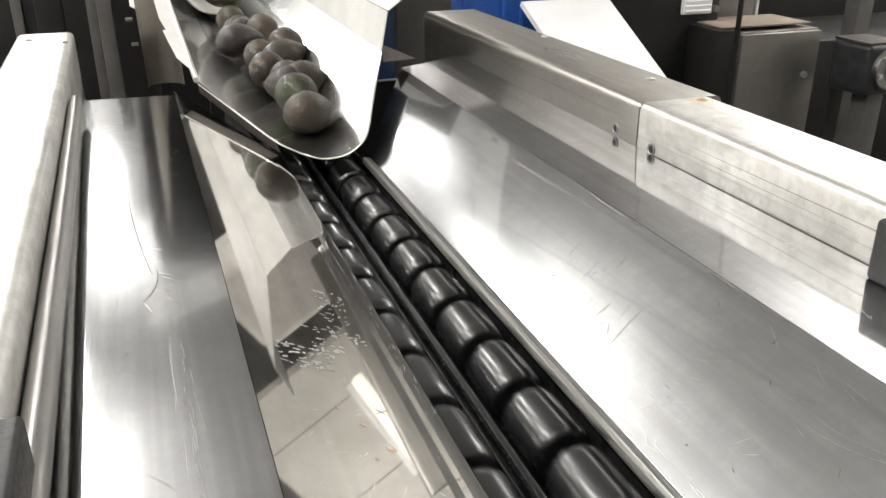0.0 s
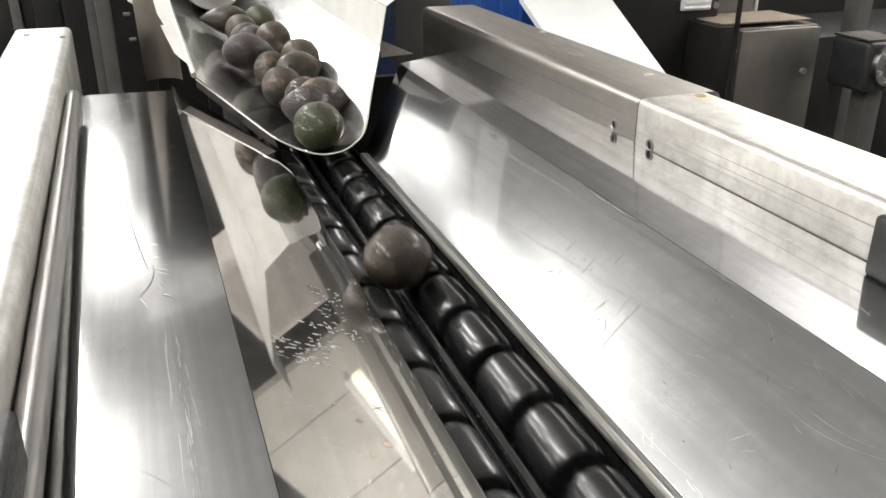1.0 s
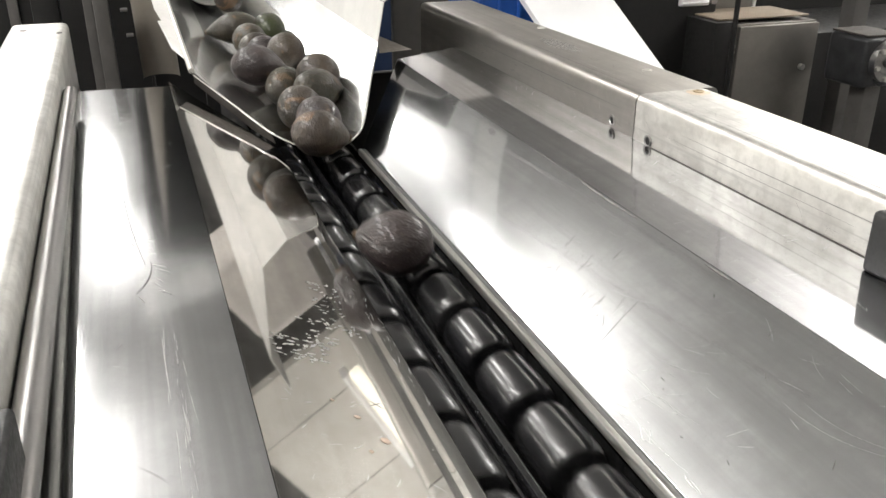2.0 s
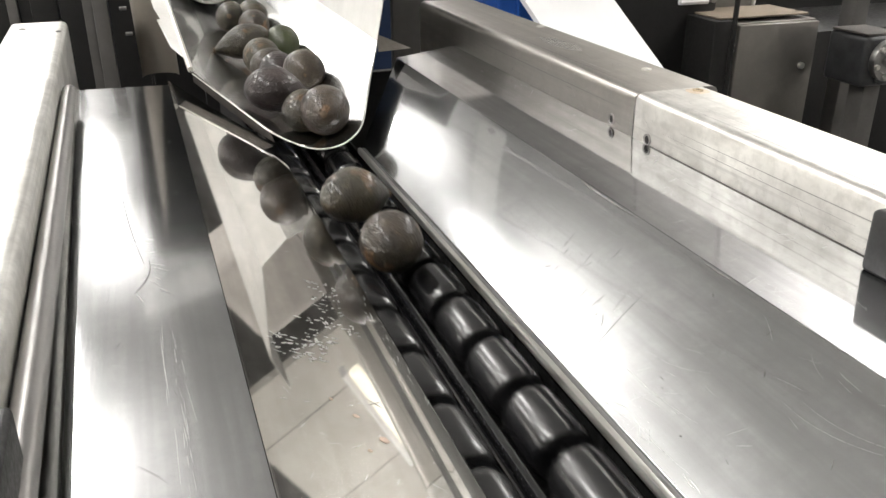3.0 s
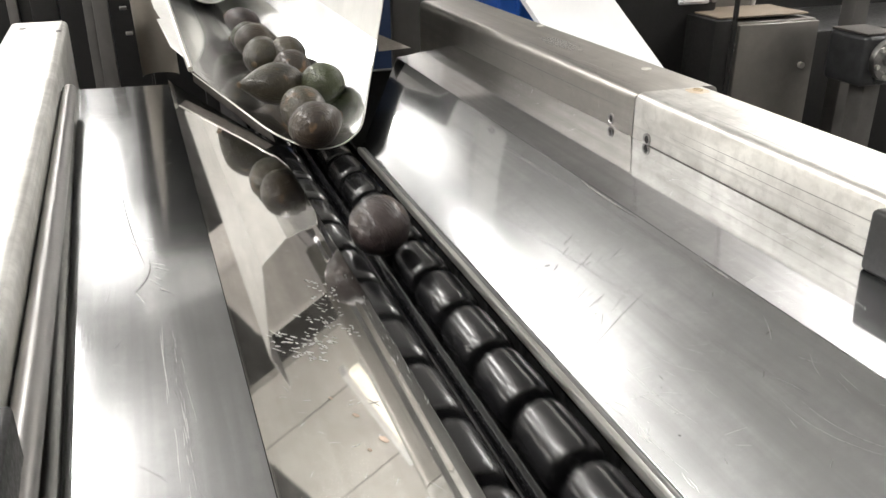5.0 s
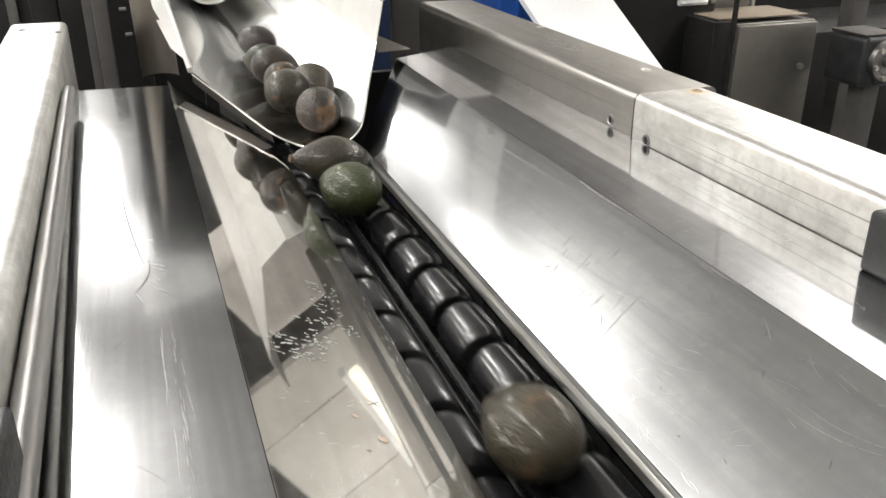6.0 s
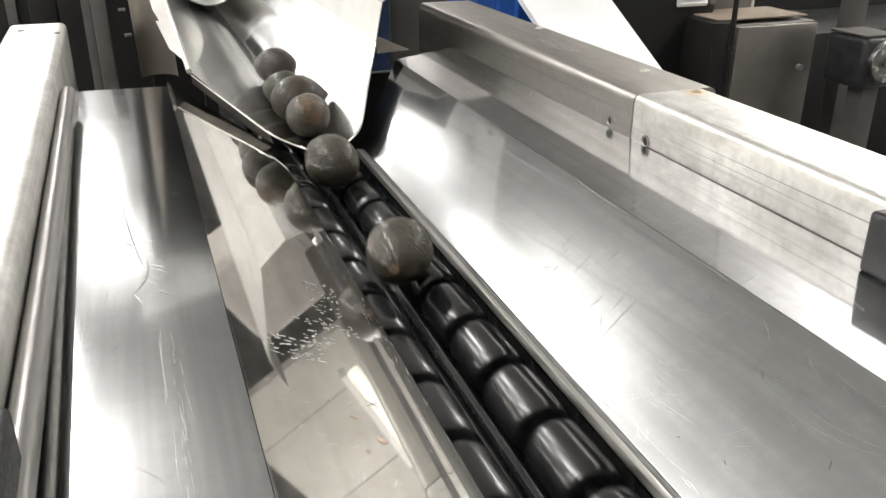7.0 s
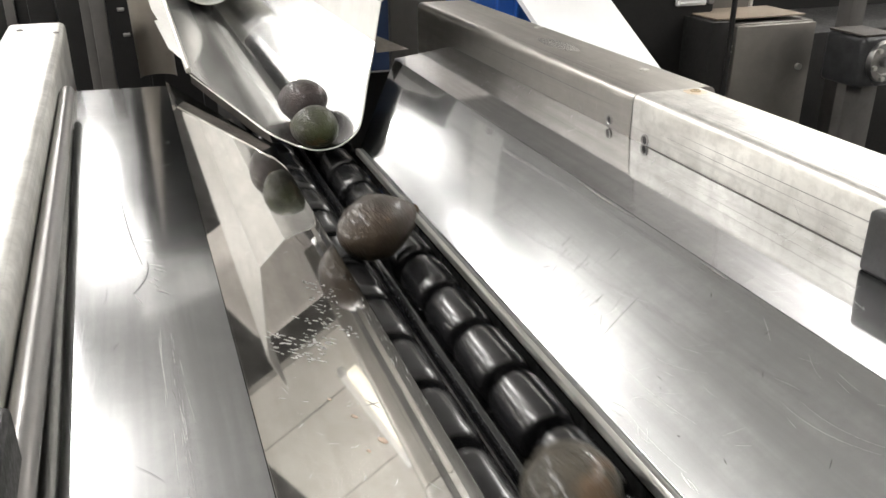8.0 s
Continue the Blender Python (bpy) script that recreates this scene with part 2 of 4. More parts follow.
def sheet(profile, thick, cuts=24, sag=0.0):
    """Folded sheet metal: a profile in x and z swept along y, with thickness."""
    bm = bmesh.new()
    n = len(profile)
    # normals of the profile
    norms = []
    for i in range(n):
        a, b = profile[max(0, i - 1)], profile[min(n - 1, i + 1)]
        d = Vector((b[0] - a[0], b[1] - a[1])).normalized()
        norms.append((-d.y, d.x))
    grid = {}
    for side in (0, 1):
        for i, (x, z, y0, y1) in enumerate(profile):
            for k in range(cuts + 1):
                t = k / cuts
                y = y0 + (y1 - y0) * t
                wob = sag * math.sin(y * 4.3 + 1.0) * math.sin(i * 0.9)
                ox, oz = norms[i]
                grid[side, i, k] = bm.verts.new((x - ox * thick * side, y, z - oz * thick * side + wob))
    for i in range(n - 1):
        for k in range(cuts):
            bm.faces.new([grid[0, i, k], grid[0, i + 1, k], grid[0, i + 1, k + 1], grid[0, i, k + 1]])
            bm.faces.new([grid[1, i, k], grid[1, i, k + 1], grid[1, i + 1, k + 1], grid[1, i + 1, k]])
    for k in range(cuts):
        for i in (0, n - 1):
            bm.faces.new([grid[0, i, k], grid[0, i, k + 1], grid[1, i, k + 1], grid[1, i, k]])
    for i in range(n - 1):
        for k in (0, cuts):
            bm.faces.new([grid[0, i, k], grid[0, i + 1, k], grid[1, i + 1, k], grid[1, i, k]])
    return bm


def thing(name, label, category, group="", at=(0, 0, 0)):
    e = new(name)
    e.location = at
    e.empty_display_size = 0.05
    return tagged(e, label, category, group)


# ================= the hall =================
X0, X1, Y0, Y1, ZC = -4.0, 6.0, -4.0, 16.5, 3.95


def structure(name, bm, material, label, category):
    ob = part(name, bm, material)
    return tagged(ob, label, category, "", "structure")


structure("floor", box(bmesh.new(), X0 - 0.2, X1 + 0.2, Y0 - 0.2, Y1 + 0.2, -0.2, 0), CONCRETE, "grey concrete floor of a packing hall", "floor")
structure("ceiling", box(bmesh.new(), X0 - 0.2, X1 + 0.2, Y0 - 0.2, Y1 + 0.2, ZC, ZC + 0.2), CEIL, "plain grey ceiling of a packing hall", "ceiling")
structure("wall_west", box(bmesh.new(), X0 - 0.2, X0, Y0, Y1, 0, ZC), WALL, "plain grey hall wall", "wall")
structure("wall_east", box(bmesh.new(), X1, X1 + 0.2, Y0, Y1, 0, 2.3), WALL, "pale painted hall wall", "wall")
# unseen dark upper walls, here and north, added to darken the flange's reflection
structure("wall_east_upper", box(bmesh.new(), X1 + 0.003, X1 + 0.2, Y0, Y1, 2.3, ZC), WALL_DARK, "dark grey upper hall wall, unseen, added to darken reflections", "wall")
structure("wall_south", box(bmesh.new(), X0, X1, Y0 - 0.2, Y0, 0, ZC), WALL, "plain grey hall wall", "wall")
structure("wall_north", box(bmesh.new(), X0, X1, Y1, Y1 + 0.2, 0, 2.3), WALL, "pale painted hall wall", "wall")
structure("wall_north_upper", box(bmesh.new(), X0, X1, Y1 + 0.003, Y1 + 0.2, 2.3, ZC), WALL_DARK, "dark grey upper hall wall, unseen, added to darken reflections", "wall")


def ceiling_light():
    """A suspended batten that shines down and up."""
    t = thing("ceiling_light", "long white fluorescent batten light hanging under the ceiling", "ceiling light", "ceiling lights")
    part("spine", box(bmesh.new(), -0.025, 0.025, -0.75, 0.75, 0.024, 0.05, 0.004), WHITE, t)
    part("diffuser", box(bmesh.new(), -0.143, 0.143, -0.73, 0.73, -0.034, 0.022, 0.012), GLOW, t, "glowing white diffuser")
    for y in (-0.5, 0.5):
        part("rod", tube(bmesh.new(), (0, y, 0.05), (0, y, ZC - LAMP_Z), 0.005, 8), WHITE, t)
    return t


LAMP_Z = 3.36
first = ceiling_light()
spots = [(-1.15, -1.6), (-1.15, 0.6), (-1.45, 2.4), (-0.85, 4.4), (-0.50, 7.9), (-1.05, 11.2), (-1.3, 14.4), (-1.7, 9.6)]
# some right-hand battens are added, unseen, to brighten the beam and partition
spots += [(4.3, 0.2), (4.15, 2.9), (5.5, 1.2), (4.95, 4.1), (5.4, 3.0), (5.72, 6.3), (-2.6, 1.0), (-2.6, 5.2), (2.7, 8.9)]
first.matrix_basis = pose(spots[0][0], spots[0][1], LAMP_Z)
for x, y in spots[1:]:
    copy_thing(first, pose(x, y, LAMP_Z))

# ================= side guards =================
NEAR = -1.3


def left_guard():
    t = thing("side_guard", "folded stainless steel side guard with polished slope, scratched", "side guard", "side guards")
    far = 1.215
    prof = rounded([(0.0765, 0.900, NEAR, far), (0.0765, 0.950, NEAR, far), (0.096, 0.995, NEAR, far), (0.202, 0.995, NEAR, far - 0.01)], 0.012)
    bm = sheet(prof, 0.002, 40, 0.00008)
    for v in bm.verts:
        if v.co.x < 0.15:
            v.co.x = max(v.co.x + 0.0150 - 0.027 * max(0.0, v.co.y), 0.0912 - 0.01274 * v.co.y)
    part("top_plate", bm, STEEL_TOP, t, "brushed steel top plate with fold")
    prof = rounded([(0.2025, 0.9948, NEAR, 1.235), (0.3085, 0.9386, NEAR, 1.100), (0.325, 0.931, NEAR, 1.072), (0.3255, 0.905, NEAR, 1.06)], 0.0025, 3)
    part("slope_plate", sheet(prof, 0.002, 40, 0.0), STEEL_SLOPE, t, "mirror-polished sloping plate")
    for y in (-1.0, 0.0, 0.9):
        part("bracket", box(bmesh.new(), 0.12, 0.135, y, y + 0.04, 0.0, 0.992), STEEL_DULL, t)
    return t


def right_guard():
    t = thing("side_guard", "folded stainless steel side guard, scuffed, beside rollers", "side guard", "side guards")
    prof = rounded([(0.4315, 0.909, NEAR, 1.045), (0.4315, 0.931, NEAR, 1.05), (0.548, 0.995, NEAR, 1.275)], 0.0010, 3)
    part("slope_plate", sheet(prof, 0.002, 40, 0.00008), STEEL_RIGHT, t, "brushed sloping plate")
    part("flange", sheet([(0.5484, 0.9952, NEAR, 1.2752), (0.6592, 0.9990, NEAR, 1.32)], 0.002, 40), STEEL_FLANGE, t, "glossy flat upper flange")
    bm = bmesh.new()
    box(bm, 0.4216, 0.4270, NEAR, 1.04, 0.9235, 0.9316, 0.0012)
    part("edge_rail", bm, ALU_RAIL, t, "bright worn edge rail")
    part("edge_seal", box(bmesh.new(), 0.4272, 0.4312, NEAR, 1.04, 0.9235, 0.9308, 0.001), STEEL_DULL, t, "dull steel joint strip")
    for y in (-1.0, 0.0, 0.9):
        part("bracket", box(bmesh.new(), 0.60, 0.615, y, y + 0.04, 0.0, 0.991), STEEL_DULL, t)
    return t


GUARDS = (left_guard(), right_guard())
SCRATCH = painted("bare_scratch", (0.66, 0.66, 0.65), 0.30, 1.0, 0.1, 40)
CREASE = painted("dark_scratch", (0.22, 0.215, 0.21), 0.5, 0.6, 0.2, 40)
STAIN = painted("rust_stain", (0.50, 0.40, 0.32), 0.45, 0.7, 0.25, 120)


def left_top(x, y):
    return Vector((x, y, 0.99545))


def left_slope(x, y):
    return Vector((x, y, (0.9948 - (x - 0.2025) * 0.5302 if x < 0.3085 else 0.9386 - (x - 0.3085) * 0.4606) + 0.0002))


def right_slope(x, y):
    return Vector((x, y, 0.931 + (x - 0.4315) * 0.5494 + 0.0003))


def right_flat(x, y):
    return Vector((x, y, 0.9955 + (x - 0.5484) * 0.0343))


def sliver(bm, plate, x, y, length, turn, width, bow=0.0, steps=6):
    """A thin tapered mark that lies on a plate and may be bowed."""
    a, dx, dy = radians(turn), math.cos(radians(turn)), math.sin(radians(turn))
    left, right = [], []
    for k in range(steps + 1):
        s = k / steps
        off = bow * length * 4 * s * (1 - s)
        w = width * (0.25 + 3 * s * (1 - s)) / 2
        cx, cy = x + dx * (s - 0.5) * length - dy * off, y + dy * (s - 0.5) * length + dx * off
        left.append(bm.verts.new(plate(cx - dy * w, cy + dx * w)))
        right.append(bm.verts.new(plate(cx + dy * w, cy - dx * w)))
    for k in range(steps):
        bm.faces.new((left[k], left[k + 1], right[k + 1], right[k]))


def strew(bm, plate, seed, count, x0, x1, y0, y1, size, turn, spread, width, bow=0.15):
    rng = random.Random(seed)
    for _ in range(count):
        sliver(bm, plate, rng.uniform(x0, x1), rng.uniform(y0, y1), size * rng.uniform(0.4, 1.5), turn + rng.gauss(0, spread), width * rng.uniform(0.2, 0.5), rng.uniform(-bow, bow) * 0.35)


def marks(name, bm, material, guard, label):
    for f in bm.faces:
        if f.normal.z < 0:
            f.normal_flip()
    tagged(part(name, bm, material, guard, label), kind="stuff")


# bright scratches on the plate beside the left beam
bm = bmesh.new()
strew(bm, left_top, 1, 110, 0.105, 0.150, 0.70, 1.18, 0.010, 5, 25, 0.0010)
strew(bm, left_top, 15, 40, 0.112, 0.140, 0.95, 1.18, 0.006, 10, 30, 0.0022)
strew(bm, left_top, 17, 22, 0.1640, 0.1672, 0.33, 0.50, 0.012, 91, 2, 0.0007, 0.0)
sliver(bm, left_top, 0.1590, 0.46, 0.075, 91, 0.0005, 0.004, 8)
strew(bm, left_top, 2, 14, 0.11, 0.19, 0.45, 0.95, 0.014, -20, 40, 0.0005)
strew(bm, left_top, 3, 14, 0.140, 0.165, 0.55, 0.67, 0.013, -50, 15, 0.0022)
strew(bm, left_top, 4, 10, 0.158, 0.172, 0.30, 0.50, 0.03, 92, 3, 0.0008, 0.02)
strew(bm, left_slope, 5, 46, 0.225, 0.262, 0.470, 0.505, 0.0045, 20, 25, 0.0050, 0.03)
strew(bm, left_slope, 6, 60, 0.270, 0.296, 0.535, 0.625, 0.0042, 45, 25, 0.0046, 0.03)
strew(bm, left_slope, 7, 30, 0.250, 0.275, 0.500, 0.545, 0.0045, 30, 25, 0.0050, 0.03)
strew(bm, left_slope, 8, 26, 0.215, 0.31, 0.33, 0.47, 0.006, 40, 40, 0.0007)
strew(bm, left_slope, 9, 34, 0.3120, 0.3235, 0.45, 0.67, 0.009, 88, 20, 0.0009)
strew(bm, left_slope, 10, 24, 0.224, 0.300, 0.62, 0.75, 0.010, 30, 40, 0.0005)
marks("scuffing", bm, SCRATCH, GUARDS[0], "bright scratches and scuffs")
bm = bmesh.new()
sliver(bm, left_top, 0.1445, 0.72, 0.22, 94, 0.0008, 0.015, 14)
sliver(bm, left_top, 0.150, 0.590, 0.055, 78, 0.0009, -0.08, 10)
sliver(bm, left_slope, 0.280, 0.4386, 0.012, 40, 0.0007)
sliver(bm, left_slope, 0.280, 0.4386, 0.012, -40, 0.0007)
strew(bm, left_top, 11, 14, 0.12, 0.19, 0.3, 1.1, 0.02, 85, 20, 0.0005)
marks("creasing", bm, CREASE, GUARDS[0], "dark creases")
bm = bmesh.new()
for x, y, q in ((0.2745, 0.3963, 0.0034), (0.2629, 0.4165, 0.0022), (0.262, 0.381, 0.0016), (0.251, 0.43, 0.0014)):
    rng = random.Random(int(x * 1e4))
    bm.faces.new([bm.verts.new(left_slope(x + q * rng.uniform(0.7, 1.1) * math.cos(k * 0.45), y + q * rng.uniform(0.7, 1.1) * math.sin(k * 0.45))) for k in range(14)])
marks("staining", bm, STAIN, GUARDS[0], "small brown rust stains")
bm = bmesh.new()
sliver(bm, right_slope, 0.500, 0.486, 0.050, 108, 0.00016, 0.06)
sliver(bm, right_slope, 0.4835, 0.413, 0.060, 104, 0.00016, 0.08)
sliver(bm, right_slope, 0.511, 0.298, 0.075, 100, 0.00016, 0.07, 10)
sliver(bm, right_slope, 0.518, 0.290, 0.070, 101, 0.00016, 0.07, 10)
sliver(bm, right_slope, 0.4417, 0.365, 0.070, 90, 0.00016, 0.03)
sliver(bm, right_slope, 0.462, 0.40, 0.09, 93, 0.00016, 0.03)
strew(bm, right_slope, 21, 22, 0.45, 0.54, 0.38, 0.62, 0.012, 120, 30, 0.0004, 0.03)
strew(bm, right_slope, 22, 16, 0.44, 0.54, 0.27, 0.42, 0.016, 100, 25, 0.0005)
strew(bm, right_slope, 23, 9, 0.44, 0.54, 0.62, 1.1, 0.014, 70, 50, 0.0004, 0.02)
strew(bm, right_slope, 24, 40, 0.434, 0.440, 0.25, 0.75, 0.012, 88, 15, 0.0009)
strew(bm, right_flat, 25, 45, 0.555, 0.65, 0.35, 0.85, 0.014, 15, 35, 0.0006)
strew(bm, right_flat, 26, 30, 0.555, 0.65, 0.85, 1.25, 0.014, 40, 40, 0.0007)
marks("scuffing", bm, SCRATCH, GUARDS[1], "fine bright scratches")
bm = bmesh.new()
sliver(bm, right_slope, 0.474, 0.475, 0.06, 20, 0.0003, 0.02)
strew(bm, right_slope, 27, 26, 0.45, 0.52, 0.47, 0.60, 0.014, 25, 12, 0.0005)
strew(bm, right_slope, 28, 14, 0.45, 0.54, 0.28, 0.60, 0.004, 60, 60, 0.0012)
sliver(bm, right_slope, 0.5465, 0.62, 0.10, 90, 0.0016, 0.01)
sliver(bm, right_slope, 0.5462, 0.46, 0.03, 90, 0.0014, 0.0)
marks("creasing", bm, CREASE, GUARDS[1], "dark rubbed lines")

# ================= channel beams =================


def channel(y0, y1, name_label, inner, outer, top, foot, side, metal):
    """A C-shaped beam: face towards the rollers, rounded top edge, top web."""
    prof = rounded([(inner, foot, y0, y1), (inner, top, y0, y1), (outer, top, y0, y1), (outer, foot, y0, y1)], 0.010)
    if side < 0:
        prof = prof[::-1]
    t = thing("channel_beam", name_label, "beam", "channel beams")
    bm = sheet(prof, 0.004, 20)
    part("channel", bm, metal, t)
    return t


def bolt_hole(t, name, at, axis, r, ring, ring_mat):
    """A dark hole with a raised ring round it."""
    d = {"X": Vector((-1, 0, 0)), "Z": Vector((0, 0, 1))}[axis]
    bm = bmesh.new()
    p = Vector(at)
    n = 20
    u = Vector((0, 1, 0))
    w = d.cross(u)
    loops = []
    for rad, h in ((ring, 0.0), (ring, 0.0014), (r * 1.15, 0.0018), (r, 0.0012), (r * 0.95, 0.0004)):
        loops.append([bm.verts.new(p + d * h + (u * math.cos(2 * math.pi * k / n) + w * math.sin(2 * math.pi * k / n)) * rad) for k in range(n)])
    for a, b in zip(loops, loops[1:]):
        for k in range(n):
            bm.faces.new((a[k], a[(k + 1) % n], b[(k + 1) % n], b[k]))
    ob = part(name, bm, ring_mat, t)
    bm = bmesh.new()
    bm.faces.new([bm.verts.new(p + d * 0.0005 + (u * math.cos(2 * math.pi * k / n) + w * math.sin(2 * math.pi * k / n)) * r * 0.95) for k in range(n)])
    part("socket", bm, HOLE, ob)
    return ob


FACE, TOPZ = 0.660, 1.0466
# thin dark strip added for the soft shade where flange meets beam
part("joint_shade", box(bmesh.new(), 0.6572, 0.6592, NEAR, 0.735, 0.9985, 0.9995, 0.0003, 1), SHADED_STEEL, GUARDS[1], "dark strip standing for the shade along the beam")
far_beam = channel(0.7675, 1.50, "dull grey aluminium channel beam with bolts, scuffed", FACE, 0.764, TOPZ, 0.90, 1, ALU_OLD)
near_beam = channel(NEAR, 0.7645, "pale aluminium channel beam with rusty bolt hole", FACE - 0.0005, 0.748, TOPZ + 0.0008, 0.90, 1, ALU)
left_beam = channel(NEAR, 1.475, "pale mill-finish aluminium channel beam", 0.0895, 0.007, TOPZ, 0.90, -1, ALU)
left_beam.rotation_euler.z = radians(0.73)

# ================= roller conveyor =================
PITCH, RADIUS, ROLL_R = 0.0762, 0.11, 0.0245
AXLE_Z, MID_X, HALF = 0.8895, 0.374, 0.0365
LINKS = 76
RUN_FAR = 1.55
RUN_NEAR = RUN_FAR - (LINKS * PITCH - 2 * math.pi * RADIUS) / 2


def roller_mesh():
    bm = bmesh.new()
    h = 0.0305
    end = [(0.0, 0.0085), (0.0, 0.0185), (0.0006, 0.0206), (0.0020, 0.0223), (0.0044, 0.0235), (0.0075, 0.0242), (0.0110, ROLL_R)]
    lathe(bm, [(a - h, q) for a, q in end] + [(h - a, q) for a, q in end[::-1]], 32)
    return finish(bm, "roller", ROLLER, 50)


def carrier():
    """One link of the moving chain: two black rollers on a cross bracket."""
    t = thing("roller_carrier", "pair of black plastic rollers on a chain link", "conveyor roller", "roller carriers")
    me = roller_mesh()
    for s in (-1, 1):
        r = new("roller", me)
        r.parent = t
        r.location = (s * HALF, 0, 0)
        ax = part("axle", lathe(bmesh.new(), [(-0.037, 0.0065), (0.037, 0.0065)], 10), TROUGH, t)
        ax.location = (s * HALF, 0, 0)
    bm = bmesh.new()
    box(bm, -HALF - 0.012, HALF + 0.012, -0.0372, -0.0352, -0.030, -0.018, 0.001, 1)
    box(bm, -0.010, 0.010, -0.035, 0.035, -0.034, -0.022, 0.002, 1)
    part("link", bm, BLACK, t)
    bm = bmesh.new()
    box(bm, HALF + 0.0245, HALF + 0.0268, -0.040, -0.032, -0.006, 0.022, 0.001, 1)
    part("clip", bm, BLACK, t)
    return t


def loop_pose(s):
    """The pose of a carrier at s metres along the chain's closed way."""
    run, arc = RUN_FAR - RUN_NEAR, math.pi * RADIUS
    zc = AXLE_Z - RADIUS
    s %= 2 * run + 2 * arc
    if s < run:
        return pose(MID_X, RUN_FAR - s, AXLE_Z, 0)
    s -= run
    if s < arc:
        a = s / RADIUS
        return pose(MID_X, RUN_NEAR - RADIUS * math.sin(a), zc + RADIUS * math.cos(a), math.degrees(a))
    s -= arc
    if s < run:
        return pose(MID_X, RUN_NEAR + s, zc - RADIUS, 180)
    s -= run
    a = s / RADIUS
    return pose(MID_X, RUN_FAR + RADIUS * math.sin(a), zc - RADIUS * math.cos(a), 180 + math.degrees(a))


def trough():
    t = thing("conveyor_trough", "dark steel trough under the rollers", "conveyor trough")
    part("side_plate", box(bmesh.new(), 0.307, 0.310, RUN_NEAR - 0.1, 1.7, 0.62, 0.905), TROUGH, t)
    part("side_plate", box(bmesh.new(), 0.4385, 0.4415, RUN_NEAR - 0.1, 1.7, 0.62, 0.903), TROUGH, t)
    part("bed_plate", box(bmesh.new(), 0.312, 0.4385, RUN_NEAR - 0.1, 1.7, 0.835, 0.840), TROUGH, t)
    part("guide_strip", box(bmesh.new(), 0.3700, 0.3768, RUN_NEAR + 0.05, 1.5, 0.885, 0.8975, 0.002), BLACK_BAR, t, "shiny black guide strip")
    part("guide_strip", box(bmesh.new(), 0.3640, 0.3675, RUN_NEAR + 0.05, 1.5, 0.878, 0.8905, 0.0015), BLACK_BAR, t)
    for y in (RUN_NEAR + 0.1, 0.0, 1.4):
        for x in (0.285, 0.440):
            part("leg", box(bmesh.new(), x, x + 0.025, y, y + 0.04, 0.0, 0.88), GREY_PAINT, t)
    return t


trough()

# legs carrying the beams
for b, x in ((far_beam, 0.70), (near_beam, 0.70), (left_beam, 0.03)):
    for y in ((1.35,) if b is far_beam else (-1.0, 0.6)):
        part("leg", box(bmesh.new(), x - 0.02, x + 0.02, y - 0.02, y + 0.02, 0.0, 1.04), ALU, b)
for at, r, ring in (((FACE, 0.811, 1.007), 0.0042, 0.0062),):
    bolt_hole(far_beam, "bolt_hole", at, "X", r, ring, STEEL_DULL)
bolt_hole(near_beam, "bolt_hole", (FACE - 0.0005, 0.736, 1.004), "X", 0.0045, 0.0066, STEEL_DULL)
bolt_hole(far_beam, "screw", (0.746, 1.179, TOPZ), "Z", 0.003, 0.006, STEEL_EDGE)
bolt_hole(far_beam, "screw", (0.733, 0.863, TOPZ), "Z", 0.003, 0.006, STEEL_EDGE)
bolt_hole(near_beam, "screw", (0.726, 0.751, TOPZ + 0.0008), "Z", 0.0036, 0.0056, BRASS)
bolt_hole(left_beam, "screw", (0.081, 1.375, TOPZ), "Z", 0.002, 0.004, STEEL_DULL)
bolt_hole(left_beam, "screw", (0.030, 1.413, TOPZ), "Z", 0.003, 0.005, STEEL_DULL)


def beam_top(x, y):
    return Vector((x, y, TOPZ + 0.0002))


def near_top(x, y):
    return Vector((x, y, TOPZ + 0.0010))


def beam_face(z, y):
    return Vector((FACE - 0.0002 if y > 0.766 else FACE - 0.0007, y, z))


def patch(bm, plate, x, y, a, b, seed, n=24):
    """An uneven stain lying on a plate."""
    rng = random.Random(seed)
    bm.faces.new([bm.verts.new(plate(x + a * rng.uniform(0.8, 1.1) * math.cos(6.2832 * k / n), y + b * rng.uniform(0.8, 1.1) * math.sin(6.2832 * k / n))) for k in range(n)])


RUST = painted("rust_tint", (0.62, 0.52, 0.40), 0.5, 0.4, 0.2, 160)
GREASE = painted("wiped_metal", (0.66, 0.645, 0.62), 0.26, 0.9, 0.15, 50)
bm = bmesh.new()
patch(bm, near_top, 0.7245, 0.749, 0.013, 0.013, 3)
marks("rust_stain", bm, RUST, near_beam, "tan rust stain round the hole")
bm = bmesh.new()
patch(bm, beam_top, 0.712, 1.045, 0.017, 0.055, 4)
marks("wiped_patch", bm, GREASE, far_beam, "shiny wiped patch")
bm = bmesh.new()
sliver(bm, near_top, 0.6745, 0.44, 0.50, 90.4, 0.0009, 0.001, 14)
sliver(bm, near_top, 0.690, 0.60, 0.18, 91, 0.0004, 0.003, 10)
strew(bm, near_top, 31, 26, 0.675, 0.74, 0.30, 0.74, 0.02, 80, 40, 0.0007)
sliver(bm, beam_face, 1.0265, 0.50, 0.36, 90.2, 0.0007, 0.001, 12)
sliver(bm, beam_face, 1.0175, 0.58, 0.26, 90, 0.0005, 0.001, 12)
strew(bm, beam_face, 32, 16, 1.003, 1.030, 0.35, 0.75, 0.012, 85, 30, 0.0006)
